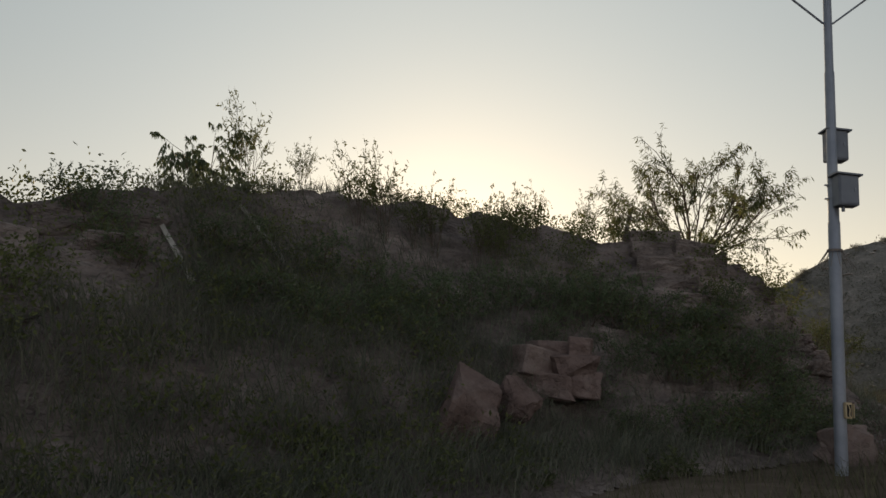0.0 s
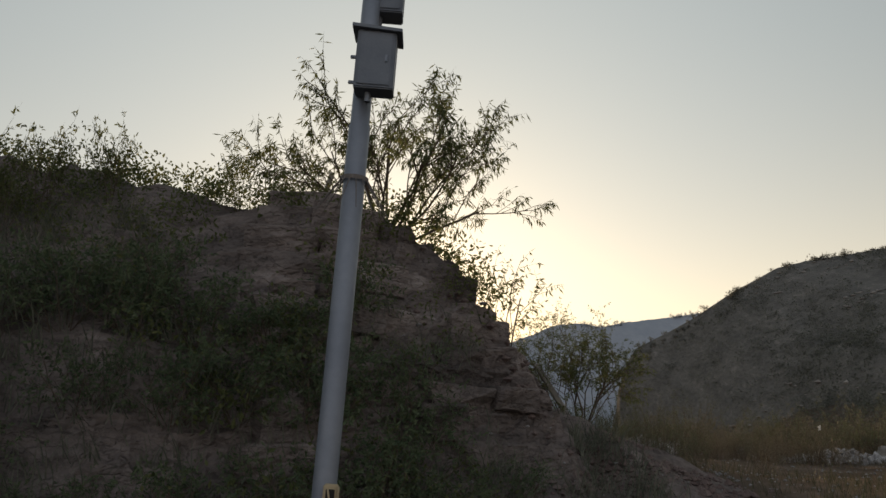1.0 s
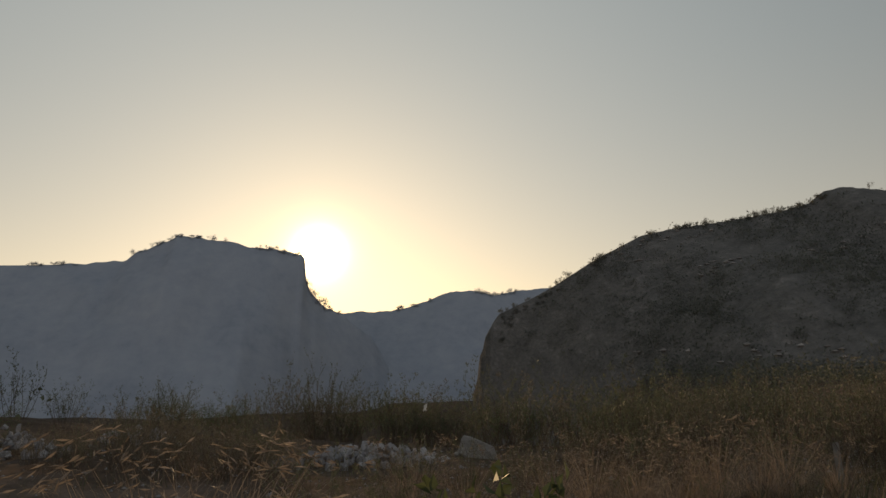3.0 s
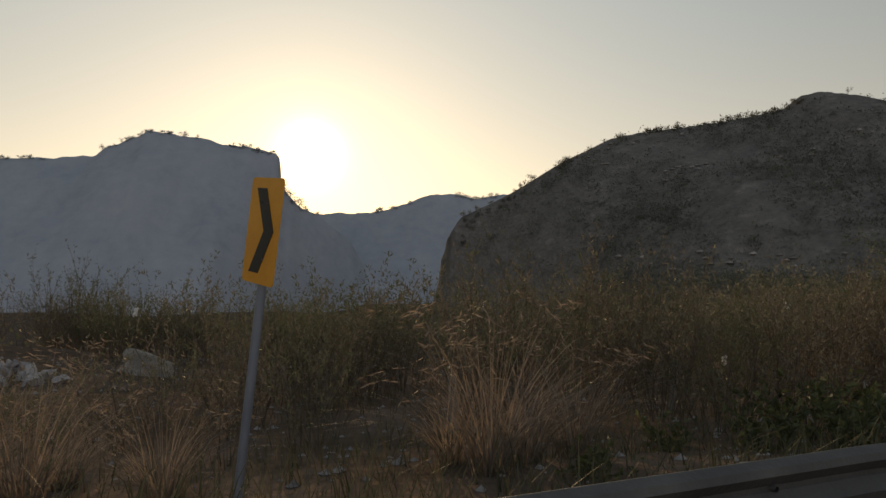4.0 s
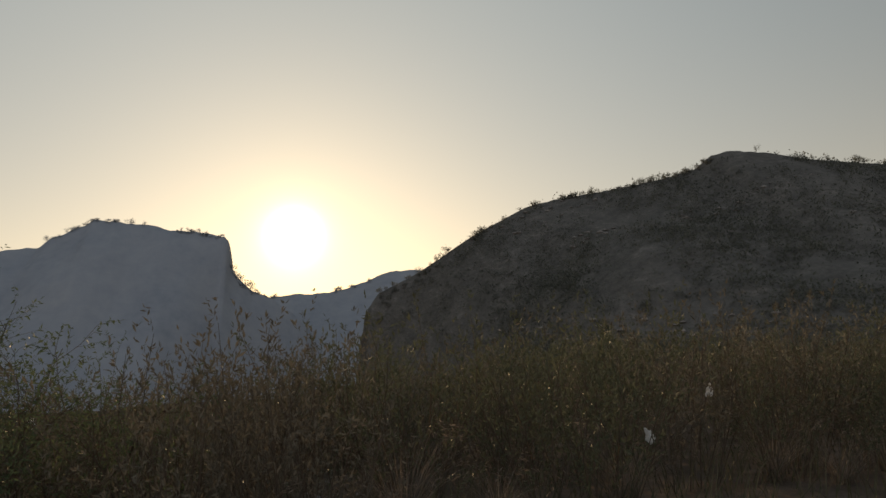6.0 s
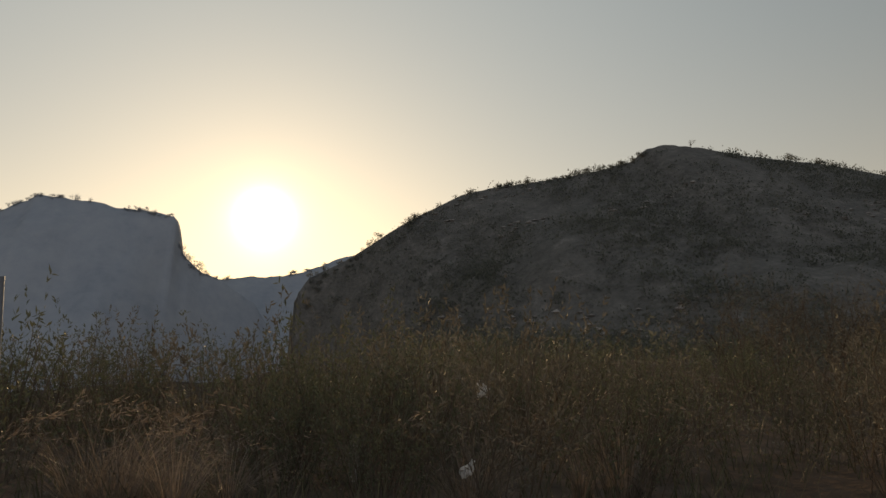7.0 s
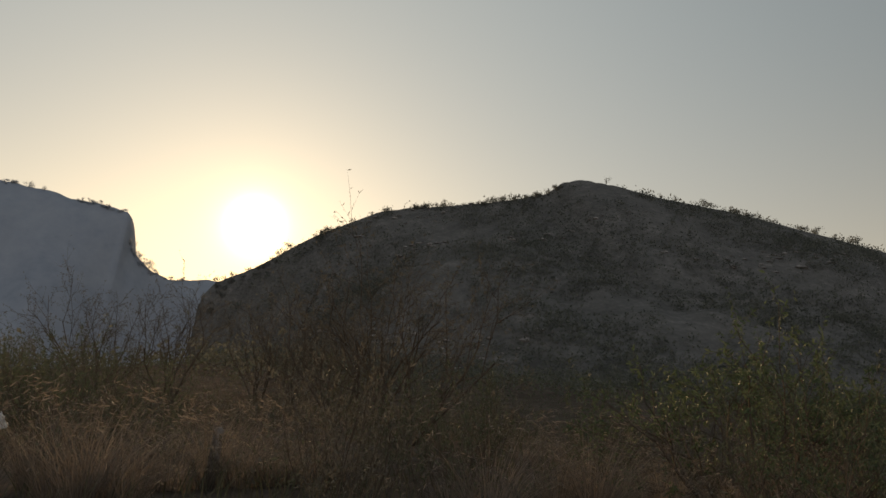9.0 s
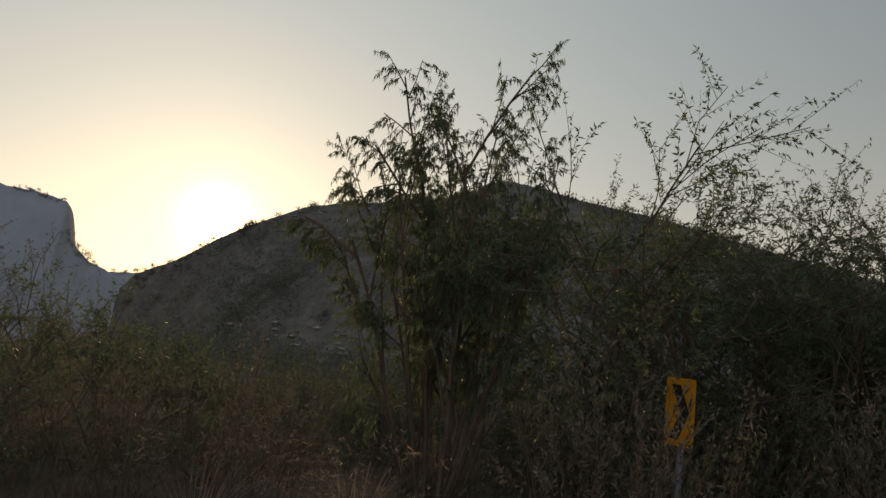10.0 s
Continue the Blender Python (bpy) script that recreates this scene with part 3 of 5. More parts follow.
for x, y, r, k in ((101.2, 25.3, 120, 0.8), (103.6, 26.5, 250, 0.95), (100.4, 29.5, 200, 0.9), (103.2, 23.2, 10, 0.8), (104.6, 25.0, 300, 0.95), (102.2, 27.6, 45, 0.9), (100.0, 25.3, 170, 0.72)):
    copy_thing(thorn, pose(x, y, float(at_ground(x, y)[0]), 0, 0, r) @ Matrix.Scale(k, 4))
t_low = plant_meshes(27, 7, 2.6, 0.035, 3, (4, 4, 4), lean=1.1, per_twig=10, leaf=(0.1, 0.03), hang=0.3, crook=0.14, lift=0.02, droop=0.1, base=0.15, name="low_thorn")
lowt = plant("thorn_bush", t_low, M_DARKLEAF, pose(89.2, 25.9, float(at_ground(89.2, 25.9)[0]), 0, 0, 0) @ Matrix.Scale(0.6, 4), "low spreading thorn bush with arching feathery branches", "bush", "low thorn bushes")
for x, y, r, k in ((91.0, 29.0, 100, 1.5), (89.5, 28.4, 160, 1.5), (79.5, 33, 210, 0.8), (98.0, 24.9, 300, 0.9), (94.0, 30.5, 20, 1.1), (92.3, 26.6, 250, 0.6), (92.0, 30.2, 75, 1.1), (95.8, 29.0, 190, 1.1), (97.4, 27.6, 265, 1.0), (96.0, 31.5, 330, 1.2), (100.5, 26.5, 40, 1.3), (102.0, 25.5, 140, 1.3), (103.5, 27.0, 230, 1.5), (99.5, 28.0, 310, 1.3), (101.6, 28.6, 15, 1.5), (104.6, 25.5, 95, 1.4), (98.6, 27.2, 180, 1.2)):
    copy_thing(lowt, pose(x, y, float(at_ground(x, y)[0]), 0, 0, r) @ Matrix.Scale(k, 4))
# large dark bush behind the straw tuft
t_dark = plant_meshes(29, 15, 3.1, 0.03, 3, (5, 4, 4), lean=0.85, per_twig=10, leaf=(0.075, 0.024), hang=0.3, crook=0.15, lift=0.04, droop=0.1, base=0.3, bare=0.15, name="dark_bush")
dark = plant("dark_bush", t_dark, M_DARKLEAF, pose(48.4, 31.8, float(at_ground(48.4, 31.8)[0]), 0, 0, 0), "large dark rounded thorn bush among lower shrubs", "bush", "dark thorn bushes")
for x, y, r, k in ((50.6, 31.2, 130, 0.85), (15.7, 32.8, 20, 0.5), (17.0, 35.4, 200, 0.42), (14.3, 34.5, 310, 0.55), (20.3, 42.0, 90, 0.45), (21.9, 43.2, 250, 0.42), (28.6, 44.6, 40, 0.52), (30.8, 45.6, 170, 0.55), (33.4, 45.0, 280, 0.6), (26.6, 46.5, 120, 0.42), (36.0, 44.0, 330, 0.6)):
    copy_thing(dark, pose(x, y, float(at_ground(x, y)[0]), 0, 0, r) @ Matrix.Scale(k, 4))
# dry, nearly leafless bushes further off
t_dry = plant_meshes(30, 9, 3.4, 0.03, 3, (4, 4, 3), lean=0.9, per_twig=6, leaf=(0.085, 0.022), hang=0.2, crook=0.16, lift=0.06, droop=0.0, base=0.2, bare=0.2, name="dry_bush")
dry = plant("dry_bush", t_dry, M_RUST, pose(80.6, 44.2, float(at_ground(80.6, 44.2)[0]), 0, 0, 0) @ Matrix.Scale(1.0, 4), "dry twiggy bush with hardly any leaves", "bush", "dry bushes beyond the verge")
for x, y, r, k in ((25.2, 46.6, 300, 0.58), (86.4, 34.9, 75, 1.15), (85.2, 35.6, 250, 1.0), (78.5, 43.6, 120, 0.95), (83.3, 45.5, 200, 0.95), (86.0, 47, 330, 0.95), (84.5, 43.5, 30, 0.8)):
    copy_thing(dry, pose(x, y, float(at_ground(x, y)[0]), 0, 0, r) @ Matrix.Scale(k, 4))

# verge shrubs: leafy olive ones, rusty ones, and nearly bare ones
rng = np.random.RandomState(77)
KINDS = []
TUFT_AT = ((81.8, 26.9), (83.1, 29.0), (82.4, 28.5), (87.1, 27.7), (90.5, 28.4), (89.8, 28.0), (85.6, 27.0), (87.2, 27.9), (88.1, 28.1), (95.4, 26.4), (81.3, 28.1), (84.0, 29.4), (74.5, 29.8), (62.3, 30.1), (47.3, 28.7), (91.2, 28.2))
for k in range(6):
    me = plant_meshes(100 + k, 13 + k % 3, 1.8, 0.009, 2, (4, 4), lean=0.5, per_twig=(9, 8, 6)[k % 3], leaf=(0.064, 0.018), hang=-0.35, crook=0.1, lift=0.1, droop=-0.12, base=0.3, angle=(0.2, 0.55),
                      shrink=(0.35, 0.55), bare=0.12, name="shrub", lite=(1, 1, 0)[k % 3])
    KINDS.append((me, (M_SHRUB, M_RUST, M_SHRUB)[k % 3], ("dense olive roadside shrub with upright leafy twigs", "rust-brown dry roadside shrub with upright twigs", "sparse twiggy roadside shrub with few leaves")[k % 3]))
KIND_OB = [None] * 6
for k in range(6):
    plant_meshes(180 + k, 10, 1.8, 0.011, 2, (3, 3), lean=0.5, per_twig=(6, 6, 4)[k % 3], leaf=(0.085, 0.023), hang=-0.35, crook=0.1, lift=0.1, droop=-0.12, base=0.3, angle=(0.2, 0.55), shrink=(0.35, 0.55), bare=0.12, name="far_shrub", lite=2)


def put_shrub(k, x, y, scale, turn):
    m = pose(x, y, float(at_ground(x, y)[0]), 0, 0, turn) @ Matrix.Scale(scale, 4)
    if KIND_OB[k] is None:
        me, mat, label = KINDS[k]
        KIND_OB[k] = plant("shrub", me, mat, pose(0, 0, 0), label, "shrub", "shrubs along the verge")
        KIND_OB[k].matrix_basis = m
    else:
        copy_thing(KIND_OB[k], Matrix.Identity(4)).matrix_basis = m


FAR_SHRUBS = []
placed = []
while len(placed) < 400:
    s = rng.uniform(33.5, 118)
    d = 6.2 + 16 * rng.uniform(0, 1) ** 1.5
    if s < 43 and (d < 11 + 0.4 * (43 - s) or s < 40):
        continue
    if any((s - a) ** 2 + (d - b) ** 2 < 0.62 ** 2 for a, b in placed):
        continue
    placed.append((s, d))
    x, y = road_xy(s, d)
    tall = np.interp(s, [33, 40, 50, 58, 66, 80, 95, 105], [1.35, 1.3, 1.25, 1.2, 1.05, 0.85, 0.95, 1.1])
    if any((x - a) ** 2 + (y - b) ** 2 < 1.5 for a, b in ((61.5, 29.5), (34.2, 24.5), (97.35, 23.9), (46.9, 27.9)) + TUFT_AT):
        continue
    k, sc, turn = rng.randint(6), float(tall * rng.uniform(0.75, 1.2)), rng.uniform(0, 360)
    if d > 18:
        continue
    if d > 11.5 or s > 108:
        FAR_SHRUBS.append((k, float(x), float(y), sc, turn))
    else:
        put_shrub(k, float(x), float(y), sc, turn)
# shrubs behind the dirt lot
for k in range(60):
    x, y = rng.uniform(13, 44), rng.uniform(33, 60)
    if (19 < x < 34 and y < 43) or (x < 22 and y < 36):
        continue
    FAR_SHRUBS.append((rng.randint(6), x, y, rng.uniform(0.7, 1.35), rng.uniform(0, 360)))
for k in range(32):
    FAR_SHRUBS.append((rng.randint(6), rng.uniform(7, 15.5), rng.uniform(25, 46), rng.uniform(0.6, 1.2), rng.uniform(0, 360)))
for k in range(26):
    FAR_SHRUBS.append((rng.randint(6), rng.uniform(25, 34), rng.uniform(23.5, 31), rng.uniform(0.35, 0.7), rng.uniform(0, 360)))
for k in range(18):
    FAR_SHRUBS.append((rng.randint(6), rng.uniform(15, 30), rng.uniform(43, 52), rng.uniform(0.7, 1.3), rng.uniform(0, 360)))
# low brown scrub on the dirt lot, and darker shrubs at its edge
for n, xa, xb, ya, yb, ka, kb, kinds in ((70, 20, 25.0, 31, 37, 0.35, 0.8, (1, 4, 2)), (34, 15.6, 20.5, 29.8, 36.5, 0.3, 0.55, (1, 4, 5)), (18, 26, 31, 42.5, 46, 1.0, 1.5, (0, 3, 1)), (12, 11, 15.5, 33, 40, 0.9, 1.3, (0, 3, 4)),
                                         (14, 27, 31, 29.5, 33, 0.3, 0.55, (2, 5, 1)), (12, 31, 35, 27, 36, 0.6, 1.0, (1, 4, 0)), (42, 29.5, 46, 38, 50, 1.3, 1.9, (0, 3, 1)), (10, 34, 37, 33, 38, 1.0, 1.4, (0, 3, 4))):
    for _ in range(n):
        FAR_SHRUBS.append((kinds[rng.randint(3)], rng.uniform(xa, xb), rng.uniform(ya, yb), rng.uniform(ka, kb), rng.uniform(0, 360)))
for _ in range(46):
    FAR_SHRUBS.append((rng.randint(6), rng.uniform(54, 80), rng.uniform(38, 50), rng.uniform(0.8, 1.3), rng.uniform(0, 360)))
# tall weeds where the ground falls away to the valley
for _ in range(110):
    x = rng.uniform(46, 68)
    FAR_SHRUBS.append(((0, 1, 2, 4)[rng.randint(4)], x, rng.uniform(33, 45), rng.uniform(0.9, 1.55), rng.uniform(0, 360)))
mass = {0: [], 1: [], 2: []}
for k, x, y, sc, turn in FAR_SHRUBS:
    m = np.array(pose(x, y, float(at_ground(x, y)[0]), 0, 0, turn) @ Matrix.Scale(sc, 4))
    wv, wf, lv, lf = ARRAYS["far_shrub", 180 + k]
    mass[0].append((wv @ m[:3, :3].T + m[:3, 3], wf))
    mass[1 + (k % 3 == 1)].append((lv @ m[:3, :3].T + m[:3, 3], lf))
for k, (nm, mt, lb) in enumerate((("shrub_twigs", M_BARK, "bare twigs of the shrubs further off"), ("olive_shrub_mass", M_SHRUB, "olive leaves of the shrubs further off"), ("rusty_shrub_mass", M_RUST, "rust-brown leaves of the shrubs further off"))):
    tagged(part(nm, quick(nm, *joined(mass[k])), mt), lb, "shrubs", kind="stuff")
for x, y, k, sc in ((16.6, 24.6, 0, 0.7), (15.4, 23.6, 3, 0.8), (15.9, 25.8, 1, 0.9), (14.6, 24.8, 0, 1.0), (17.0, 26.3, 3, 0.7), (16.2, 27.4, 2, 0.9), (25.1, 48, 2, 2.0), (24.3, 50.4, 5, 1.6), (26.0, 50.2, 5, 1.7), (25.5, 50.8, 2, 1.7), (28.6, 45.6, 5, 1.2), (17.8, 23.4, 1, 0.5), (33.5, 31, 4, 1.0), (35.5, 33, 1, 1.1), (20.5, 41, 0, 1.1), (12.0, 34, 3, 1.4), (14.2, 38, 0, 1.5)):
    put_shrub(k, x, y, sc, 40 * k)

# shrubs along the bank's crest
CREST = plant_meshes(140, 8, 1.3, 0.01, 2, (3, 4), lean=0.35, per_twig=8, leaf=(0.09, 0.028), hang=0.0, crook=0.13, base=0.15, name="crest_shrub")
crest = plant("crest_shrub", CREST, M_LEAF, pose(-3.2, 15.0, float(at_ground(-3.2, 15.0)[0]), 0, 0, 0) @ Matrix.Diagonal((1.05, 1.05, 1.65, 1)), "small upright leafy shrub on the bank's crest", "shrub", "shrubs on the crest")
for x, y, sc in ((-0.6, 15.4, 0.9), (0.0, 15.7, 1.0), (-2.0, 15.4, 0.6), (-9.0, 12.6, 0.55), (-8.3, 12.9, 0.5), (-7.4, 13.2, 0.5), (1.2, 16.1, 0.8), (2.3, 16.3, 0.85), (3.0, 16.7, 0.8), (3.8, 17.3, 0.75), (0.7, 16, 0.6), (5.6, 19, 0.6), (6.4, 19.4, 0.5), (-6.2, 13.6, 0.5), (-10.2, 12.0, 0.5), (2.7, 16.2, 0.6)):
    copy_thing(crest, pose(x, y, float(at_ground(x, y)[0]), 0, 0, 67 * x) @ Matrix.Scale(sc, 4))

t_umb = plant_meshes(145, 9, 1.35, 0.016, 2, (5, 5), lean=0.75, per_twig=22, leaf=(0.10, 0.03), hang=1.3, crook=0.12, lift=-0.12, droop=0.55, base=0.12, bare=0.35, name="umbrella_shrub", even=True)
plant("umbrella_shrub", t_umb, M_DARKLEAF, pose(-4.2, 15.0, float(at_ground(-4.2, 15.0)[0]), 0, -8, 0) @ Matrix.Diagonal((1.1, 1.1, 1.75, 1)), "dark umbrella-shaped shrub with drooping foliage on the crest", "shrub")

# green bushes at the foot of the bank
t_foot = plant_meshes(150, 11, 1.25, 0.012, 2, (4, 4), lean=0.85, per_twig=9, leaf=(0.085, 0.033), hang=0.1, crook=0.14, base=0.2, bare=0.1, name="foot_bush", lite=1)
foot = plant("foot_bush", t_foot, M_DARKLEAF, pose(0, 0, 0), "leafy dark green bush at the foot of the bank", "bush", "bushes at the bank's foot")
for k, (x, y, sc) in enumerate(((8.6, 14.3, 0.9), (9.6, 14.7, 0.7), (8.8, 14.9, 1.0), (10.6, 15.6, 0.6), (9.3, 15.6, 0.7), (7.7, 13.8, 0.9), (6.6, 13.3, 0.8), (8.2, 16.0, 0.8), (5.4, 13.0, 0.6), (7.2, 15.2, 0.8), (6.2, 14.2, 0.9), (5.2, 13.9, 0.8), (7.9, 14.9, 1.0), (4.4, 13.0, 0.7), (8.9, 15.6, 1.0), (6.9, 14.6, 0.9), (3.6, 13.6, 0.7), (0.2, 12.2, 0.7), (-2.0, 10.6, 0.8), (-1.0, 11.6, 0.6), (4.6, 14.6, 1.0), (5.5, 14.9, 1.1), (6.2, 15.0, 0.9), (7.2, 15.1, 0.9), (7.9, 15.0, 1.0), (5.2, 15.6, 0.9), (3.9, 14.5, 0.9), (2.9, 14.2, 1.0), (1.9, 13.6, 1.0), (1.0, 12.9, 1.0), (0.2, 13.3, 0.9), (-1.0, 12.9, 0.9), (-0.5, 10.8, 0.8), (0.9, 11.6, 0.8), (4.9, 12.6, 0.6), (-3.6, 10.0, 0.8), (-4.6, 10.6, 0.9), (-2.6, 11.9, 0.9))):
    m = pose(x, y, float(at_ground(x, y)[0]), 0, 0, 51 * k) @ Matrix.Scale(sc, 4)
    (foot if k == 0 else copy_thing(foot, Matrix.Identity(4))).matrix_basis = m

# leafy weeds along the barrier and verge
t_weed = plant_meshes(160, 9, 0.62, 0.006, 1, (4,), lean=0.95, per_twig=7, leaf=(0.11, 0.055), hang=-0.1, crook=0.15, base=0.12, bare=0.1, name="leafy_weed")
weed = plant("leafy_weed", t_weed, M_WEED, pose(0, 0, 0), "low leafy green weed at the road edge", "weed", "leafy weeds on the verge")
spots = [(27.0, 20.9, 1.5), (26.6, 21.3, 1.4), (27.4, 21.2, 1.5), (-0.1, 8.9, 0.8), (0.25, 8.75, 0.7), (-0.4, 8.7, 0.7), (39.4, 26.4, 1.0), (40.1, 26.1, 1.2), (40.7, 26.6, 1.1), (41.3, 26.2, 1.1), (41.9, 26.7, 1.0), (40.4, 27.3, 1.3), (41.6, 27.4, 1.2), (38.4, 26.6, 0.8), (36.9, 24.8, 0.6)]
for k in range(12):
    x, y = road_xy(rng.uniform(46, 54), rng.uniform(5.2, 9.5))
    spots.append((float(x), float(y), rng.uniform(0.6, 1.2)))
for k in range(16):
    spots.append((rng.uniform(2, 11), 0, rng.uniform(0.5, 0.9)))
    x, y = road_xy(rng.uniform(3, 16), rng.uniform(7.0, 8.4))
    spots[-1] = (float(x), float(y), rng.uniform(0.5, 0.9))
for k, (x, y, sc) in enumerate(spots):
    m = pose(x, y, float(at_ground(x, y)[0]), 0, 0, 77 * k) @ Matrix.Scale(sc, 4)
    (weed if k == 0 else copy_thing(weed, Matrix.Identity(4))).matrix_basis = m


# ---- grasses ----


def blades(at, lean, length, width, rng, curl=0.7, segs=3):
    """Curved tapering blades rooted at places, leaning in directions."""
    n = len(at)
    L = np.broadcast_to(length, n)[:, None]
    W = np.broadcast_to(width, n)[:, None]
    out = np.stack([np.cos(lean), np.sin(lean), 0 * lean], 1)
    side = np.stack([-np.sin(lean + 0.6), np.cos(lean + 0.6), 0 * lean], 1)
    bend = (curl * rng.uniform(0.2, 1.3, n))[:, None]
    rows = []
    for k in range(segs + 1):
        f = k / segs
        c = at + out * L * (0.2 * f + 0.7 * bend * f**2.0) + np.array([[0, 0, 1.0]]) * L * (f - 0.35 * bend * f**2.6)
        w = W * (1 - 0.85 * f) / 2
        rows += [c - side * w, c + side * w]
    V = np.stack(rows, 1)
    base = np.arange(n)[:, None, None] * (2 * segs + 2)
    q = np.array([[2 * k, 2 * k + 1, 2 * k + 3, 2 * k + 2] for k in range(segs)])
    return V.reshape(-1, 3), (base + q[None]).reshape(-1, 4)


def tuft_mesh(seed, count, length, spread, curl):
    r = np.random.RandomState(seed)
    a = r.uniform(0, 6.283, count)
    rad = spread * np.sqrt(r.uniform(0, 1, count))
    at = np.stack([np.cos(a) * rad, np.sin(a) * rad, np.full(count, -0.04)], 1)
    V, F = blades(at, a + r.normal(0, 0.5, count), length * r.uniform(0.5, 1.1, count), 0.011, r, curl, 4)
    # seed plumes at the tips of the longest blades
    tip = V.reshape(count, -1, 3)[:, -1]
    pick = np.argsort(-tip[:, 2])[:count // 5]
    rep = np.repeat(tip[pick], 5, 0)
    aa = np.repeat(a[pick], 5)
    along = np.stack([np.cos(aa), np.sin(aa), -0.3 + 0 * aa], 1) + r.normal(size=(len(rep), 3)) * 0.35
    offs = along * r.uniform(-0.16, 0.04, (len(rep), 1))
    pv, pf = leaf_quads(rep + offs, along, 0.09, 0.014, r)
    return quick("blades", V, F), quick("plumes", pv, pf)


TUFTS = [tuft_mesh(300 + k, 140, (1.5, 1.25, 1.05)[k], (0.13, 0.16, 0.12)[k], (0.8, 1.0, 1.1)[k]) for k in range(3)]
TUFT_OB = [None] * 3
TUFT_SPOTS = []
for k, (x, y) in enumerate(TUFT_AT):
    TUFT_SPOTS += [(29.0 + 0.3 * k, 25.6 + 0.9 * math.sin(k * 2.4), k % 3, 0.8 + 0.04 * (k % 5))] if k < 12 else []
    TUFT_SPOTS += [(x, y, k % 3, 0.85 + 0.05 * (k % 4)), (x + 0.35, y + 0.25, (k + 1) % 3, 0.8), (x - 0.3, y + 0.3, (k + 2) % 3, 0.75)]


def put_tuft(k, x, y, sc, turn):
    m = pose(x, y, float(at_ground(x, y)[0]), 0, 0, turn) @ Matrix.Scale(sc, 4)
    if TUFT_OB[k] is None:
        ob = new("grass_tuft")
        tagged(part("grass", TUFTS[k][0], M_STRAW, ob), kind="stuff")
        tagged(part("seed_plume", TUFTS[k][1], M_STRAW, ob), kind="stuff")
        TUFT_OB[k] = tagged(ob, "fountain-shaped tuft of dry reddish straw grass", "grass tuft", "dry grass tufts on the verge")
        ob.matrix_basis = m
    else:
        copy_thing(TUFT_OB[k], Matrix.Identity(4)).matrix_basis = m


for x, y, k, sc in ((36.1, 25.3, 0, 1.1), (36.5, 25.7, 1, 1.1), (35.9, 25.9, 2, 1.1), (37.1, 26.0, 0, 0.9), (31.6, 24.6, 1, 0.9), (32.4, 25.2, 0, 0.95), (31.2, 25.6, 2, 1.0), (33.4, 25.4, 1, 0.8), (30.3, 24.3, 2, 0.9),
                    (47.4, 28.5, 0, 1.25), (47.7, 28.8, 1, 1.3), (47.1, 28.9, 2, 1.3), (47.5, 29.1, 0, 1.2), (62.4, 30.0, 1, 0.9), (62.9, 29.6, 0, 0.8), (63.3, 30.2, 2, 0.9), (25.0, 20.3, 0, 1.0), (24.6, 20.9, 1, 1.05), (25.5, 20.2, 2, 1.0), (25.3, 20.9, 0, 0.95), (27.2, 27, 0, 0.9), (26.8, 26.2, 2, 0.8), (28.0, 26.6, 1, 0.9), (25.5, 24.9, 2, 0.6), *TUFT_SPOTS):
    put_tuft(k, x, y, sc, 83 * x)
for k in range(45):
    s, d = rng.uniform(56, 118), rng.uniform(5.6, 7.6)
    x, y = road_xy(s, d)
    if (x - 61.5) ** 2 + (y - 29.5) ** 2 > 1 and (x - 97.35) ** 2 + (y - 23.9) ** 2 > 1:
        put_tuft(rng.randint(3), float(x), float(y), rng.uniform(0.55, 0.9), rng.uniform(0, 360))

# low grass over verge and bank, too fine to count
n_g = 64000
sg, dg = rng.uniform(4, 120, n_g), 3.6 + 20 * rng.uniform(0, 1, n_g) ** 1.5
gxx, gyy = road_xy(sg, dg)
ok = (fbm(gxx * 0.45, gyy * 0.45, octaves=3, seed=9) > np.where(sg < 40, -0.2, -1.2)) & ((gxx > 13) | (dg < 7)) & ((gxx > 33) | (gyy < 27 + 0.2 * (gxx - 13)) | (fbm(gxx, gyy, seed=4) > -0.3))
gxx, gyy = gxx[ok], gyy[ok]
at = np.stack([gxx, gyy, at_ground(gxx, gyy, 0.02)], 1)
gv, gf = blades(at, rng.uniform(0, 6.283, len(at)), rng.uniform(0.15, 0.6, len(at)) * np.where(gxx > 44, 1.15, 1.0), 0.014, rng, 0.6, 2)
tagged(part("verge_grass", quick("verge_grass", gv, gf), M_GRASS), "low olive and straw grass over the verge", "grass", kind="stuff")

cx, cy = np.r_[rng.uniform(-17, 13, 6600), rng.uniform(-6, 6, 1700)], np.r_[rng.uniform(3, 23, 6600), rng.uniform(5, 13, 1700)]
cd = road_sd(cx, cy)[1]
cz = bank_z(cx, cy, cd)
ok = (cd > 6.3) & (cd < 19) & (cz > -0.05) & (fbm(cx * 0.55, cy * 0.55, octaves=3, seed=14) > np.where(((cx > 5.5) & (cz > 2.7)) | ((cx > 10) & (cz > 0.9)), 0.95, np.where((cz > 4.7) | ((cx < -3.0) & (cz > 2.0)), 0.25, -1.4)))
cx, cy = np.repeat(cx[ok], 11), np.repeat(cy[ok], 11)
cx, cy = cx + rng.normal(0, 0.16, len(cx)), cy + rng.normal(0, 0.16, len(cy))
at = np.stack([cx + 0.13, cy - 0.14, at_ground(cx, cy, -0.05)], 1)
gv, gf = blades(at, rng.normal(-0.9, 1.3, len(at)), rng.uniform(0.2, 0.65, len(at)) * np.where(at[:, 2] > 4.6, 0.7, 1.0), 0.018, rng, 1.0, 2)
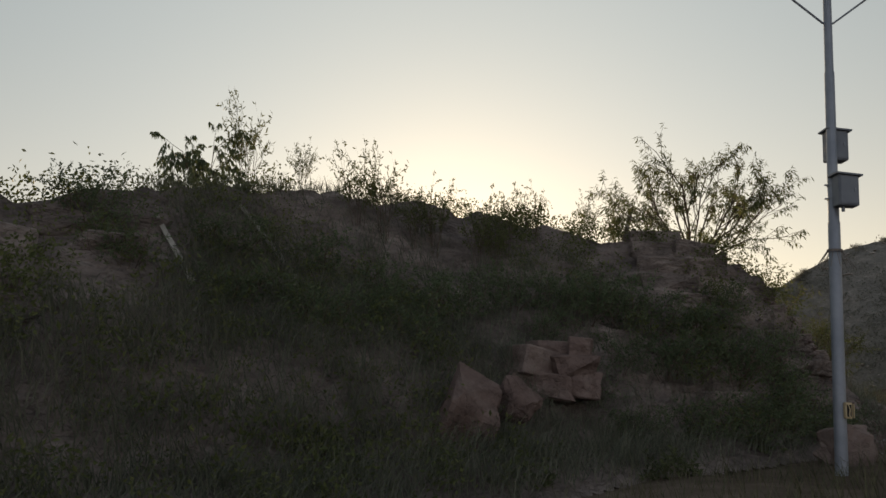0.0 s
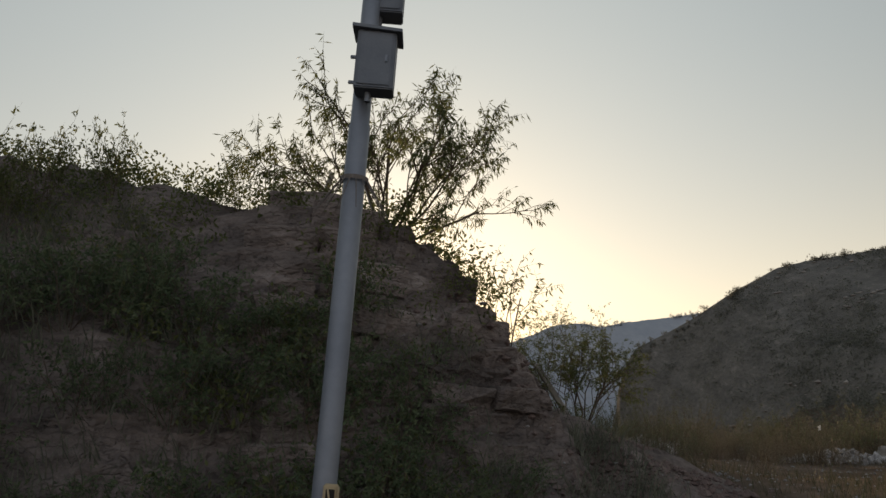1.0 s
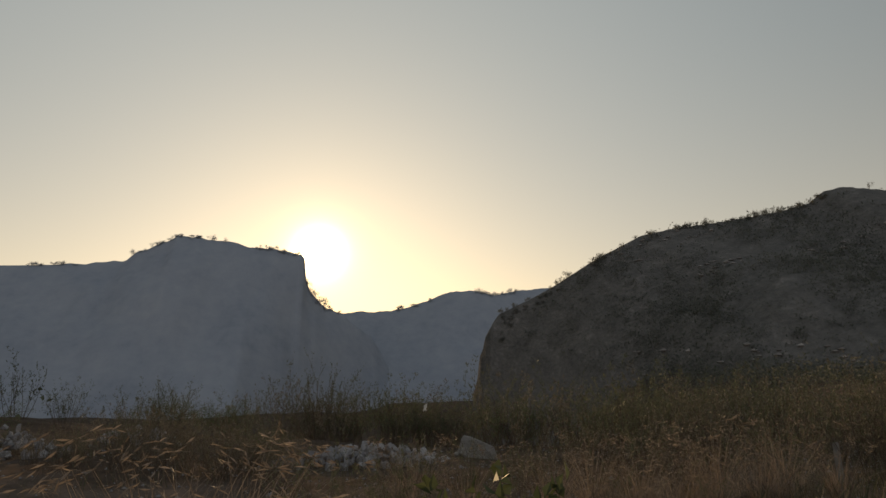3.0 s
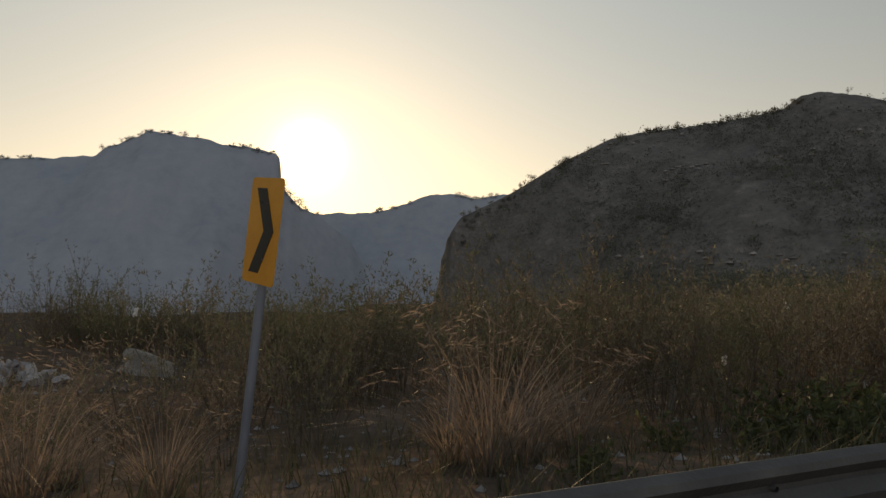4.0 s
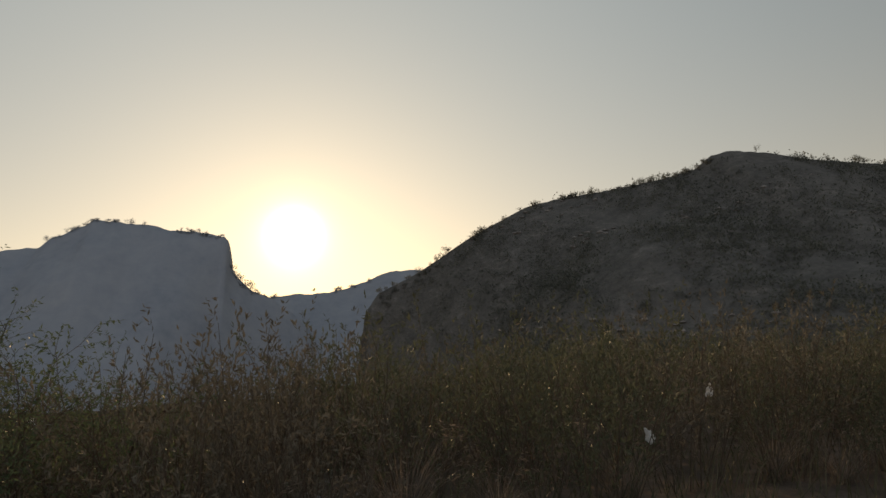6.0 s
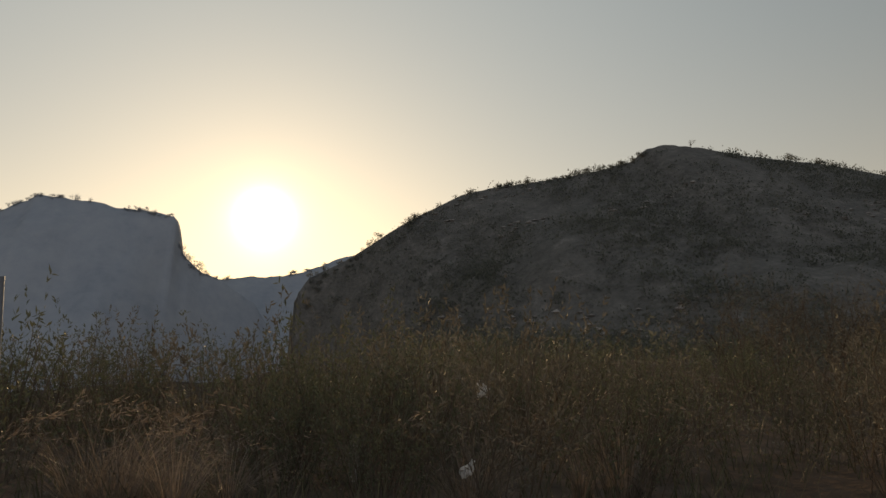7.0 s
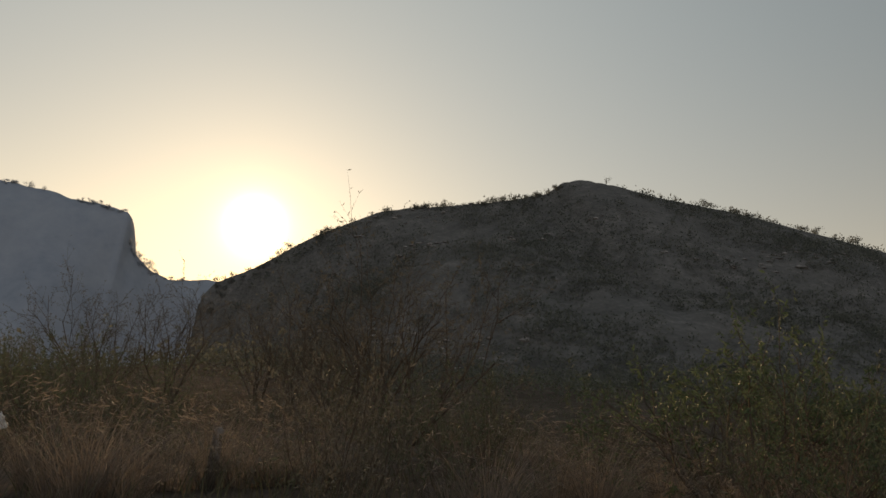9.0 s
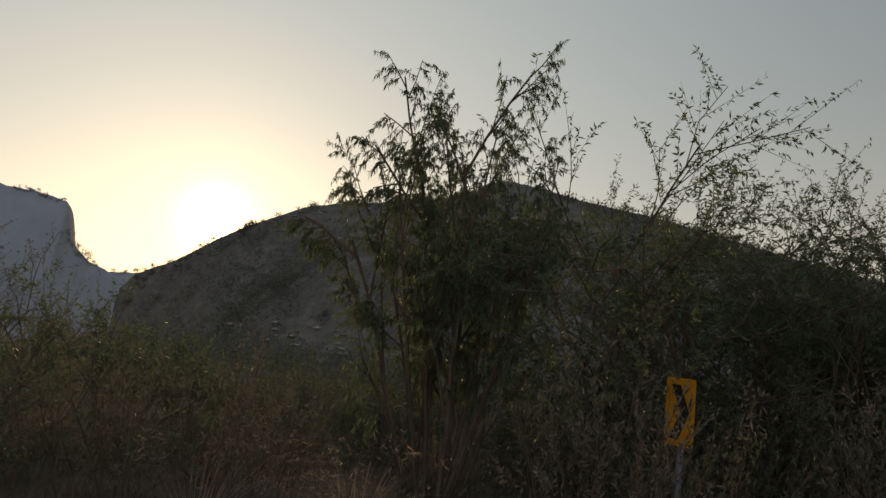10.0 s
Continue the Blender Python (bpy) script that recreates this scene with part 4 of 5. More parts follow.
tagged(part("bank_grass", quick("bank_grass", gv, gf), M_BGRASS), "dark overhanging grass and weeds on the bank", "grass", kind="stuff")


def clumps(x, y, z, size, quads, rng, leaf=0.4):
    """Leafy clumps with uneven outlines, joined."""
    n = len(x)
    c = np.repeat(np.stack([x, y, z], 1), quads, 0)
    r = np.repeat(size, quads)[:, None]
    off = rng.normal(size=(n * quads, 3)) * np.array([0.42, 0.42, 0.3]) + np.array([0, 0, 0.42])
    off[:, 2] = np.abs(off[:, 2])
    return leaf_quads(c + off * r, rng.normal(size=(n * quads, 3)) + np.array([0, 0, 0.4]), r[:, 0] * leaf * rng.uniform(0.6, 1.3, n * quads), r[:, 0] * leaf * 0.5, rng)


# weeds on the bank
cx, cy = rng.uniform(-20, 12, 2600), rng.uniform(5, 22, 2600)
cd = road_sd(cx, cy)[1]
ok = (cd > 6.6) & (cd < 17) & (bank_z(cx, cy, cd) > 0) & (fbm(cx * 0.4, cy * 0.4, octaves=3, seed=17) > np.where(((cx > 5.5) & (bank_z(cx, cy, cd) > 2.9)) | (cx > 10.2), 0.8, -0.5))
cx, cy = cx[ok], cy[ok]
wv, wf = clumps(cx + 0.12, cy - 0.13, at_ground(cx, cy, -0.02), rng.uniform(0.25, 0.65, len(cx)), 60, rng, 0.17)
tagged(part("bank_weeds", quick("bank_weeds", wv, wf), M_LEAF), "leafy green weeds clinging to the bank", "weeds", kind="stuff")

# scrub over the near hill
hx, hy = rng.uniform(68, 300, 44000), rng.uniform(78, 205, 44000)
yr = np.interp(hx, [r[0] for r in RIGHT], [r[1] for r in RIGHT])
hz = right_z(hx, hy)
ok = (hy < yr - 1.5) & (hz > -2) & (fbm(hx * 0.13, hy * 0.13, octaves=4, seed=19) + rng.normal(0, 0.4, len(hx)) > -0.25)
hx, hy, hz = hx[ok], hy[ok], hz[ok]
wv, wf = clumps(hx, hy, hz - 0.2, 0.4 + 1.7 * rng.uniform(0, 1, len(hx)) ** 2.2, 10, rng, 0.36)
tagged(part("hill_scrub", quick("hill_scrub", wv, wf), M_HSHRUB), "dark low scrub dotted over the stony hill", "scrub", kind="stuff")
# pale stones on the slope, thickest in bands and along its foot
hx, hy = np.r_[rng.uniform(75, 240, 5000), rng.uniform(80, 120, 700)], np.r_[rng.uniform(85, 195, 5000), rng.uniform(112, 180, 700)]
ok = (fbm(hx * 0.05, hy * 0.16, octaves=3, seed=61) > 0.55) | ((np.arange(len(hx)) >= 5000) & (right_z(hx, hy) < 4))
hx, hy = hx[ok], hy[ok]
hz = right_z(hx, hy)
ico = np.array([(1, 0, 0), (-1, 0, 0), (0, 1, 0), (0, -1, 0), (0, 0, 0.7), (0, 0, -0.7)], float)
tri = np.array([(0, 2, 4), (2, 1, 4), (1, 3, 4), (3, 0, 4), (2, 0, 5), (1, 2, 5), (3, 1, 5), (0, 3, 5)])
hs = 0.15 + 0.75 * rng.uniform(0, 1, len(hx)) ** 2.5
V = np.stack([hx, hy, hz + 0.1 * hs], 1)[:, None] + (ico[None] * rng.uniform(0.6, 1.3, (len(hx), 6, 1)) * np.array([1.4, 1, 0.7])) * hs[:, None, None]
F = np.arange(len(hx))[:, None, None] * 6 + tri[None]
tagged(part("hill_stones", quick("hill_stones", V.reshape(-1, 3), F.reshape(-1, 3)), M_HSTONE), "pale broken stones lying on the hill's slope", "stones", kind="stuff")


def crown_tree(rng, x, y, z, high, wide, leaves, lobes=5):
    """A small far tree: a forked trunk and a lobed crown; wood and leaves as arrays."""
    wood = [tube([(x, y, z - 0.6), (x + rng.normal(0, 0.05) * high, y, z + 0.5 * high)], [0.035 * high, 0.02 * high], 4)]
    at = []
    for k in range(lobes):
        c = np.array([x + rng.uniform(-0.36, 0.36) * wide, y + rng.uniform(-0.36, 0.36) * wide, z + high * rng.uniform(0.22, 0.78)])
        wood.append(tube([(x, y, z + 0.15 * high), c], [0.018 * high, 0.008 * high], 3))
        at.append(c + rng.normal(size=(leaves // lobes, 3)) * np.array([0.12 * wide, 0.12 * wide, 0.13 * high]))
    at = np.concatenate(at)
    return wood, leaf_quads(at, rng.normal(size=at.shape), 0.11 * wide * rng.uniform(0.6, 1.3, len(at)), 0.055 * wide, rng)


# bushes and single trees on the near hill's crest
RX_, RY_ = [r[0] for r in RIGHT], [r[1] for r in RIGHT]
for k in range(3):
    plant_meshes(210 + k, 8, 1.5, 0.03, 2, (3, 3), lean=0.8, per_twig=6, leaf=(0.2, 0.08), hang=0.0, crook=0.15, lift=0.06, droop=0.0, base=0.25, bare=0.2, name="crest_bush", lite=1)
wood, leaves = [], []
for _ in range(420):
    x = rng.uniform(69, 300)
    clump = fbm(np.array([x * 0.35]), np.array([0.0]), octaves=3, seed=63)[0]
    if clump + rng.normal(0, 0.25) < (-0.25 if x < 150 else 0.45):
        continue
    y = float(np.interp(x, RX_, RY_)) + rng.uniform(-2.2, 1.0)
    m = np.array(pose(x, y, float(right_z(np.array(x), np.array(y))) - 0.15, 0, 0, rng.uniform(0, 360)) @ Matrix.Scale(rng.uniform(0.5, 1.05), 4))
    wv, wf, lv, lf = ARRAYS["crest_bush", 210 + rng.randint(3)]
    wood.append((wv @ m[:3, :3].T + m[:3, 3], wf))
    leaves.append((lv @ m[:3, :3].T + m[:3, 3], lf))
for x, high, wide in ((87, 2.2, 2.8), (160, 2.2, 1.5), (177.5, 2.0, 1.5), (185, 1.8, 3.2), (187, 1.4, 2.4), (173.5, 1.2, 1.4), (217, 1.6, 3.6), (229, 2.2, 4.2), (223, 2.4, 1.6), (124.5, 1.8, 2.4)):
    y = float(np.interp(x, RX_, RY_)) - 0.3
    w_, l_ = crown_tree(rng, x, y, float(right_z(np.array(x), np.array(y))), high, wide, 220, 4)
    wood += w_
    leaves.append(l_)
tagged(part("crest_twigs", quick("crest_twigs", *joined(wood)), M_BARK), "bare stems of the bushes on the hill's crest", "scrub", kind="stuff")
tagged(part("crest_scrub", quick("crest_scrub", *joined(leaves)), M_HSHRUB), "bushes silhouetted along the hill's crest", "scrub", kind="stuff")
# flat scrub between verge and hill: finer near the road
fx, fy = rng.uniform(46, 230, 4200), rng.uniform(32, 100, 4200)
fd = road_sd(fx, fy)[1]
fz = np.maximum(ground_z(fx, fy), right_z(fx, fy)) - 0.1
far_ = fd >= 34
qv, qf = clumps(fx[far_], fy[far_], fz[far_], rng.uniform(0.6, 1.5, far_.sum()), 16, rng, 0.2)
tagged(part("valley_scrub", quick("valley_scrub", qv, qf), M_SHRUB), "low dry scrub on the flat below the hill", "scrub", kind="stuff")
for nm, mt, lb in (("olive_scrub", M_SHRUB, "low olive scrub filling the gaps between shrubs"), ("rusty_scrub", M_RUST, "low rust-brown scrub filling the gaps between shrubs")):
    ns = 1000
    nx_, ny_ = road_xy(rng.uniform(47, 118, ns), 8.5 + 26 * rng.uniform(0, 1, ns) ** 1.3)
    ok = (nx_ - 61.5) ** 2 + (ny_ - 29.5) ** 2 > 2
    nx_, ny_ = nx_[ok], ny_[ok]
    wv, wf = clumps(nx_, ny_, at_ground(nx_, ny_, 0.12), rng.uniform(0.5, 1.05, len(nx_)), 70, rng, 0.085)
    tagged(part(nm, quick(nm, wv, wf), mt), lb, "scrub", kind="stuff")
vx, vy = rng.uniform(-30, 90, 2600), rng.uniform(52, 200, 2600)
ok = (vx < 45) | (vy > 80)
vx, vy = vx[ok], vy[ok]
wv, wf = clumps(vx, vy, np.maximum(ground_z(vx, vy), np.where(vx > 60, right_z(vx, vy), -99)) - 0.1, rng.uniform(0.8, 2.2, len(vx)), 24, rng, 0.2)
tagged(part("gully_scrub", quick("gully_scrub", wv, wf), M_SHRUB), "scrub in the gully below the road", "scrub", kind="stuff")
# small trees and large bushes where the flat meets the hill
wx, wy = np.r_[rng.uniform(52, 125, 110), rng.uniform(64, 104, 330)], np.r_[rng.uniform(52, 98, 110), rng.uniform(80, 172, 330)]
ok = ground_z(wx, wy) > -7
wx, wy = wx[ok], wy[ok]
wv, wf = clumps(wx, wy, np.maximum(ground_z(wx, wy), right_z(wx, wy)) - 0.4, rng.uniform(1.1, 3.0, len(wx)) * np.where(wy > 98, 1.3, 1.0), 64, rng, 0.15)
tagged(part("foot_scrub", quick("foot_scrub", wv, wf), M_HSHRUB), "large dark bushes where the flat meets the hill", "scrub", kind="stuff")
# trees on the far hills: single ones on the cliff's shoulder, groups along the ridges
LX_, LY_, MX_, MY_ = [r[0] for r in LEFT], [r[1] for r in LEFT], [r[0] for r in MID], [r[1] for r in MID]
wood, leaves = [], []
spots = [(8.9, 4.0, 4.0), (9.8, 6.0, 6.0), (12.0, 6.2, 6.6), (14.0, 5.0, 5.0), (16.6, 6.4, 8.0), (19.0, 5.6, 6.4), (21.2, 4.6, 5.4), (23.5, 2.2, 3.0), (27, 1.8, 3.0), (-46, 4.6, 5.2), (-38, 3.0, 3.4), (-12, 2.4, 5.0), (-4, 2.8, 4.6), (-91, 3.4, 4.2)]
for k in range(150):
    x = rng.uniform(-300, 5)
    if fbm(np.array([x * 0.12]), np.array([0.0]), octaves=3, seed=67)[0] > -0.1:
        spots.append((x, rng.uniform(1.0, 2.6), rng.uniform(1.8, 4.2)))
for k, (x, high, wide) in enumerate(spots):
    y = float(np.interp(x, LX_, LY_)) + rng.uniform(-2.0, 0.5)
    w_, l_ = crown_tree(rng, x, y, float(left_z(np.array(x), np.array(y))) - 0.3, high, wide, 200)
    wood += w_
    leaves.append(l_)
for k in range(130):
    x = rng.uniform(20, 230)
    if fbm(np.array([x * 0.1]), np.array([0.0]), octaves=3, seed=68)[0] < -0.15:
        continue
    y = float(np.interp(x, MX_, MY_)) + rng.uniform(-3, 1)
    w_, l_ = crown_tree(rng, x, y, float(mid_z(np.array(x), np.array(y))) - 0.4, rng.uniform(1.6, 4.2), rng.uniform(2.2, 5.4), 180)
    wood += w_
    leaves.append(l_)
tagged(part("far_trunks", quick("far_trunks", *joined(wood)), M_FAR_TREE_HAZE), "haze-tinted trunks of the trees along the far ridges", "trees", kind="stuff")
tagged(part("far_trees", quick("far_trees", *joined(leaves)), M_FAR_TREE_HAZE), "trees along the far ridges, haze painted into their colour", "trees", kind="stuff")
# ---- road furniture ----


def make_sign(x, y, z, nx, ny, base, lean=2.0, tip=0.0):
    """A chevron board on a steel post; z is the board's middle, (nx, ny) its face's direction."""
    sign = new("chevron_sign")
    sign.matrix_basis = pose(x, y, base, 0, tip, 0) @ pose(0, 0, 0, 0, lean, math.degrees(math.atan2(nx, -ny)))
    h = z - base
    w2, h2, r = 0.232, 0.375, 0.035
    bm = bmesh.new()
    ring = []
    for cx_, cz_, a0 in ((w2 - r, h2 - r, 0), (-w2 + r, h2 - r, 90), (-w2 + r, -h2 + r, 180), (w2 - r, -h2 + r, 270)):
        for k in range(5):
            a = radians(a0 + 22.5 * k)
            ring.append(bm.verts.new((cx_ + r * math.cos(a), -0.045, h + cz_ + r * math.sin(a))))
    f = bm.faces.new(ring)
    ext = bmesh.ops.extrude_face_region(bm, geom=[f])
    bmesh.ops.translate(bm, verts=[v for v in ext["geom"] if isinstance(v, bmesh.types.BMVert)], vec=(0, 0.006, 0))
    board = part("board", bm, M_YELLOW, sign, "amber reflective board")
    bm = bmesh.new()
    cw, ch, th = 0.09, 0.30, 0.12
    pts = [(-cw - th / 2, ch), (-cw + th / 2 + 0.02, ch), (cw + th / 2, 0), (-cw + th / 2 + 0.02, -ch), (-cw - th / 2, -ch), (cw - th / 2 - 0.02, 0)]
    vs = [bm.verts.new((px + 0.01, -0.049, h + pz)) for px, pz in pts]
    f1 = bm.faces.new((vs[0], vs[1], vs[2], vs[5]))
    f2 = bm.faces.new((vs[5], vs[2], vs[3], vs[4]))
    ext = bmesh.ops.extrude_face_region(bm, geom=[f1, f2])
    bmesh.ops.translate(bm, verts=[v for v in ext["geom"] if isinstance(v, bmesh.types.BMVert)], vec=(0, 0.003, 0))
    part("chevron", bm, M_BLACK, board, "black arrow pointing along the bend")
    for dz in (-0.2, 0.2):
        part("bracket", box_bm(0.36, 0.012, 0.04, (0, -0.033, h + dz), 0.002), M_BACK, sign)
    v, fq = tube([(0, 0, -0.3), (0, 0, h * 0.5), (0, 0, h + 0.3)], [0.033, 0.033, 0.033], 12)
    part("post", quick("post", v, fq, True), M_STEEL, sign, "grey steel post")
    for k in (-1, 1):
        for dz in (-0.2, 0.2):
            v, fq = tube([(0.05 * k, -0.052, h + dz), (0.05 * k, -0.046, h + dz)], [0.009, 0.009], 6)
            part("bolt", quick("bolt", v, fq), M_STEEL, sign)
    return tagged(sign, "amber chevron bend marker on a steel post", "road sign", "chevron signs round the bend")


make_sign(34.09, 24.52, 1.68, -0.843, -0.537, -0.15, 3.5, 3.6)
make_sign(61.50, 29.55, 2.02, -0.96, -0.28, 0.40, 2.0)
make_sign(97.35, 23.88, 1.62, -0.99, -0.10, 0.10, 1.0)

# crash barrier: lapped W-beam lengths on short posts
barrier = new("crash_barrier")
tagged(barrier, "low galvanised steel crash barrier at the road edge", "crash barrier")
prof = [(0.0, 0.0), (0.045, -0.02), (0.055, -0.05), (0.012, -0.10), (0.012, -0.125), (0.055, -0.18), (0.045, -0.215), (0.0, -0.235)]
prof = prof + [(a - 0.005, b) for a, b in reversed(prof)]
RAIL_X, RAIL_Y = (30, 35.2, 37.1, 40.3, 41.7, 46, 54), (20.0, 21.53, 22.05, 22.62, 22.82, 23.4, 24.3)


def rail_at(x):
    y = float(np.interp(x, RAIL_X, RAIL_Y))
    t = Vector((1.0, float(np.interp(x + 0.8, RAIL_X, RAIL_Y) - np.interp(x - 0.8, RAIL_X, RAIL_Y)) / 1.6)).normalized()
    return Vector((x, y)), Vector((t.y, -t.x)), float(road_z(np.array(x)))


for k in range(6):
    bm = bmesh.new()
    loops = []
    for f in (0, 0.25, 0.5, 0.75, 1.0, 1.015):
        p, nrm, zr_ = rail_at(30.5 + (k + f) * 3.7)
        off = 0.006 * (k % 2) + 0.012 * math.sin(k * 2.1 + 5 * f)
        loops.append([bm.verts.new((p.x + nrm.x * (a + off), p.y + nrm.y * (a + off), zr_ + 0.72 + b + 0.008 * math.sin(3 * k + 4 * f))) for a, b in prof])
    for u, v in zip(loops, loops[1:]):
        for i in range(len(u)):
            j = (i + 1) % len(u)
            bm.faces.new((u[i], u[j], v[j], v[i]))
    bm.faces.new(loops[0]); bm.faces.new(loops[-1])
    part("beam", bm, M_RAIL, barrier)
    for q in (0.1, 0.6):
        p, nrm, zr_ = rail_at(30.5 + (k + q) * 3.7)
        b_ = p - nrm * 0.085
        part("post", box_bm(0.07, 0.12, 1.0, (b_.x, b_.y, 0.17 + zr_), 0.008), M_RAIL, barrier)
        a_ = p + nrm * 0.02
        v, fq = tube([(a_.x, a_.y, 0.608 + zr_), (a_.x + nrm.x * 0.02, a_.y + nrm.y * 0.02, 0.608 + zr_)], [0.016, 0.012], 8)
        part("bolt", quick("bolt", v, fq), M_RAIL, barrier)

# utility pole with two meter cabinets
pole = new("utility_pole")
pole.matrix_basis = pose(8.33, 11.55, -0.05, 0, 4.5, 0)
tagged(pole, "leaning grey steel utility pole with two meter cabinets", "utility pole")
v, fq = tube([(0, 0, -0.5), (0, 0, 4.3), (0, 0, 4.32), (0, 0, 7.2), (0, 0, 7.22), (0, 0, 9.6)], [0.105, 0.1, 0.09, 0.085, 0.075, 0.07], 18)
part("shaft", quick("shaft", v, fq, True), M_STEEL, pole, "tapered stepped steel tube")


def cabinet(zlo, dx, dy, w, dp, h):
    body = part("cabinet", box_bm(w, dp, h, (dx, dy, zlo + h / 2), 0.012), M_BOX, pole, "grey sheet-metal meter cabinet")
    bm = bmesh.new()
    o = 0.05
    zt = zlo + h + 0.003
    vs = [bm.verts.new(c) for c in ((dx - w / 2 - o, dy - dp / 2 - o, zt), (dx + w / 2 + o, dy - dp / 2 - o, zt - 0.03), (dx + w / 2 + o, dy + dp / 2 + o, zt - 0.03), (dx - w / 2 - o, dy + dp / 2 + o, zt),
                                    (dx - w / 2 - o, dy - dp / 2 - o, zt + 0.03), (dx + w / 2 + o, dy - dp / 2 - o, zt), (dx + w / 2 + o, dy + dp / 2 + o, zt), (dx - w / 2 - o, dy + dp / 2 + o, zt + 0.03))]
    for q in ((0, 1, 2, 3), (4, 5, 6, 7), (0, 1, 5, 4), (1, 2, 6, 5), (2, 3, 7, 6), (3, 0, 4, 7)):
        bm.faces.new([vs[i] for i in q])
    part("lid", bm, M_BOX, body)
    part("door", box_bm(w - 0.06, 0.012, h - 0.06, (dx, dy - dp / 2 - 0.006, zlo + h / 2), 0.004), M_BOX, body)
    part("latch", box_bm(0.02, 0.02, 0.07, (dx + w / 2 - 0.08, dy - dp / 2 - 0.02, zlo + h / 2), 0.003), M_STEEL, body)
    v, fq = tube([(dx - 0.05, dy, zlo - 0.09), (dx - 0.05, dy, zlo + 0.01)], [0.028, 0.03], 10)
    part("conduit", quick("conduit", v, fq, True), M_STEEL, body)


cabinet(5.50, 0.13, 0.12, 0.35, 0.26, 0.58)
cabinet(4.56, 0.12, -0.20, 0.36, 0.24, 0.57)
for zc in (4.74, 5.0):
    part("strap", quick("strap", *tube([(0, 0, zc - 0.018), (0, 0, zc + 0.018)], [0.102, 0.102], 18)), M_STEEL, pole)
    part("strap_bolt", box_bm(0.06, 0.03, 0.03, (-0.12, 0, zc), 0.004), M_STEEL, pole)
collar = part("climbing_guard", quick("collar", *tube([(0, 0, 3.76), (0, 0, 3.80)], [0.13, 0.13], 18)), M_WIRE, pole, "rusty collar with downward spikes")
for k in range(14):
    a = 6.283 * k / 14
    v, fq = tube([(0.12 * math.cos(a), 0.12 * math.sin(a), 3.78), (0.34 * math.cos(a), 0.34 * math.sin(a), 3.44)], [0.007, 0.004], 4)
    part("spike", quick("spike", v, fq), M_WIRE, collar)
for sx in (-1, 1):
    v, fq = tube([(0.07 * sx, 0, 8.2), (0.11 * sx, 0, 8.22), (0.75 * sx, 0, 8.75), (0.8 * sx, 0, 8.76)], [0.02, 0.02, 0.02, 0.02], 6)
    part("strut", quick("strut", v, fq), M_STEEL, pole)
part("cross_arm", box_bm(1.9, 0.07, 0.09, (0, -0.1, 8.84), 0.006), M_STEEL, pole)
fuse = part("fuse_box", box_bm(0.12, 0.09, 0.27, (0.07, -0.13, 0.97), 0.01), M_CREAM, pole, "open cream-coloured junction box")
part("door", box_bm(0.012, 0.09, 0.24, (0.137, -0.17, 0.97), 0.003), M_CREAM, fuse)
# black plate painted as the shade inside the box, which has no hollow
part("shade_plate", box_bm(0.075, 0.012, 0.2, (0.07, -0.173, 0.97), 0.003), M_BLACK, fuse)
v, fq = tube([(0.05, -0.19, 1.07), (0.07, -0.205, 0.99), (0.06, -0.2, 0.91), (0.08, -0.19, 0.85)], [0.009] * 4, 6)
part("cable", quick("cable", v, fq, True), M_CREAM, fuse)

# ---- fence on the bank ----


def fence_post(x, y, top, lean_y, lean_x=0.0, length=1.5):
    """A square concrete post, leaning, its top at the given height."""
    bm = box_bm(0.12, 0.12, length, (0, 0, -length / 2), 0.012)
    return part("post", bm, M_CONC, fence, m=pose(x, y, top, lean_x, lean_y, 12))


fence = new("fence")
tagged(fence, "broken wire-mesh fence on leaning concrete posts", "fence")
tops = [(-1.5, 20.0, 6.9), (3.9, 20.5, 6.25), (7.24, 20.73, 6.69), (11.93, 22.0, 2.40)]
for (x, y, z), ly in zip(tops, (5, -8, 16, -32)):
    fence_post(x, y, z, ly)
for (x0, y0, z0), (x1, y1, z1) in zip(tops[:-1], tops[1:]):
    a, b = np.array((x0, y0, z0)), np.array((x1, y1, z1))
    pieces = []
    for row in range(8):
        f = np.linspace(0, 1, 9)[:, None]
        p = a + (b - a) * f - np.array([0, 0, 1]) * (0.05 + 0.11 * row + 0.3 * np.sin(f * 3.14) * (1 + 0.05 * row))
        pieces.append(tube(p, [0.004] * 9, 3))
    for col in range(1, 30):
        f = col / 30
        c = a + (b - a) * f - np.array([0, 0, 0.05 + 0.3 * math.sin(f * 3.14)])
        sl = 0.16 * (1 if col % 2 else -1)
        pieces.append(tube([c, c + (b - a) / np.linalg.norm(b - a) * sl - np.array([0, 0, 0.8])], [0.003, 0.003], 3))
    v, fq = joined(pieces)
    part("wire_mesh", quick("wire_mesh", v, fq), M_WIRE, fence, "sagging rusty wire netting")

# fallen posts on the bank's slope
for k, ((x0, y0, z0), (x1, y1, z1)) in enumerate((((-3.79, 11.6, 4.55), (-2.8, 10.95, 3.3)), ((-2.84, 13.5, 5.2), (-1.37, 12.6, 3.55)))):
    v, fq = tube([(x0, y0 - 0.1, z0 + 0.05), (x0 * 0.5 + x1 * 0.5, y0 * 0.5 + y1 * 0.5 - 0.12, z0 * 0.5 + z1 * 0.5 + 0.02), (x1, y1 - 0.1, z1 - 0.05)], [0.055, 0.065, 0.075], 4)
    tagged(part("fallen_post", quick("fallen_post", v, fq), M_CONC), "fallen pale concrete post lying down the bank", "fence post", "fallen posts on the bank")

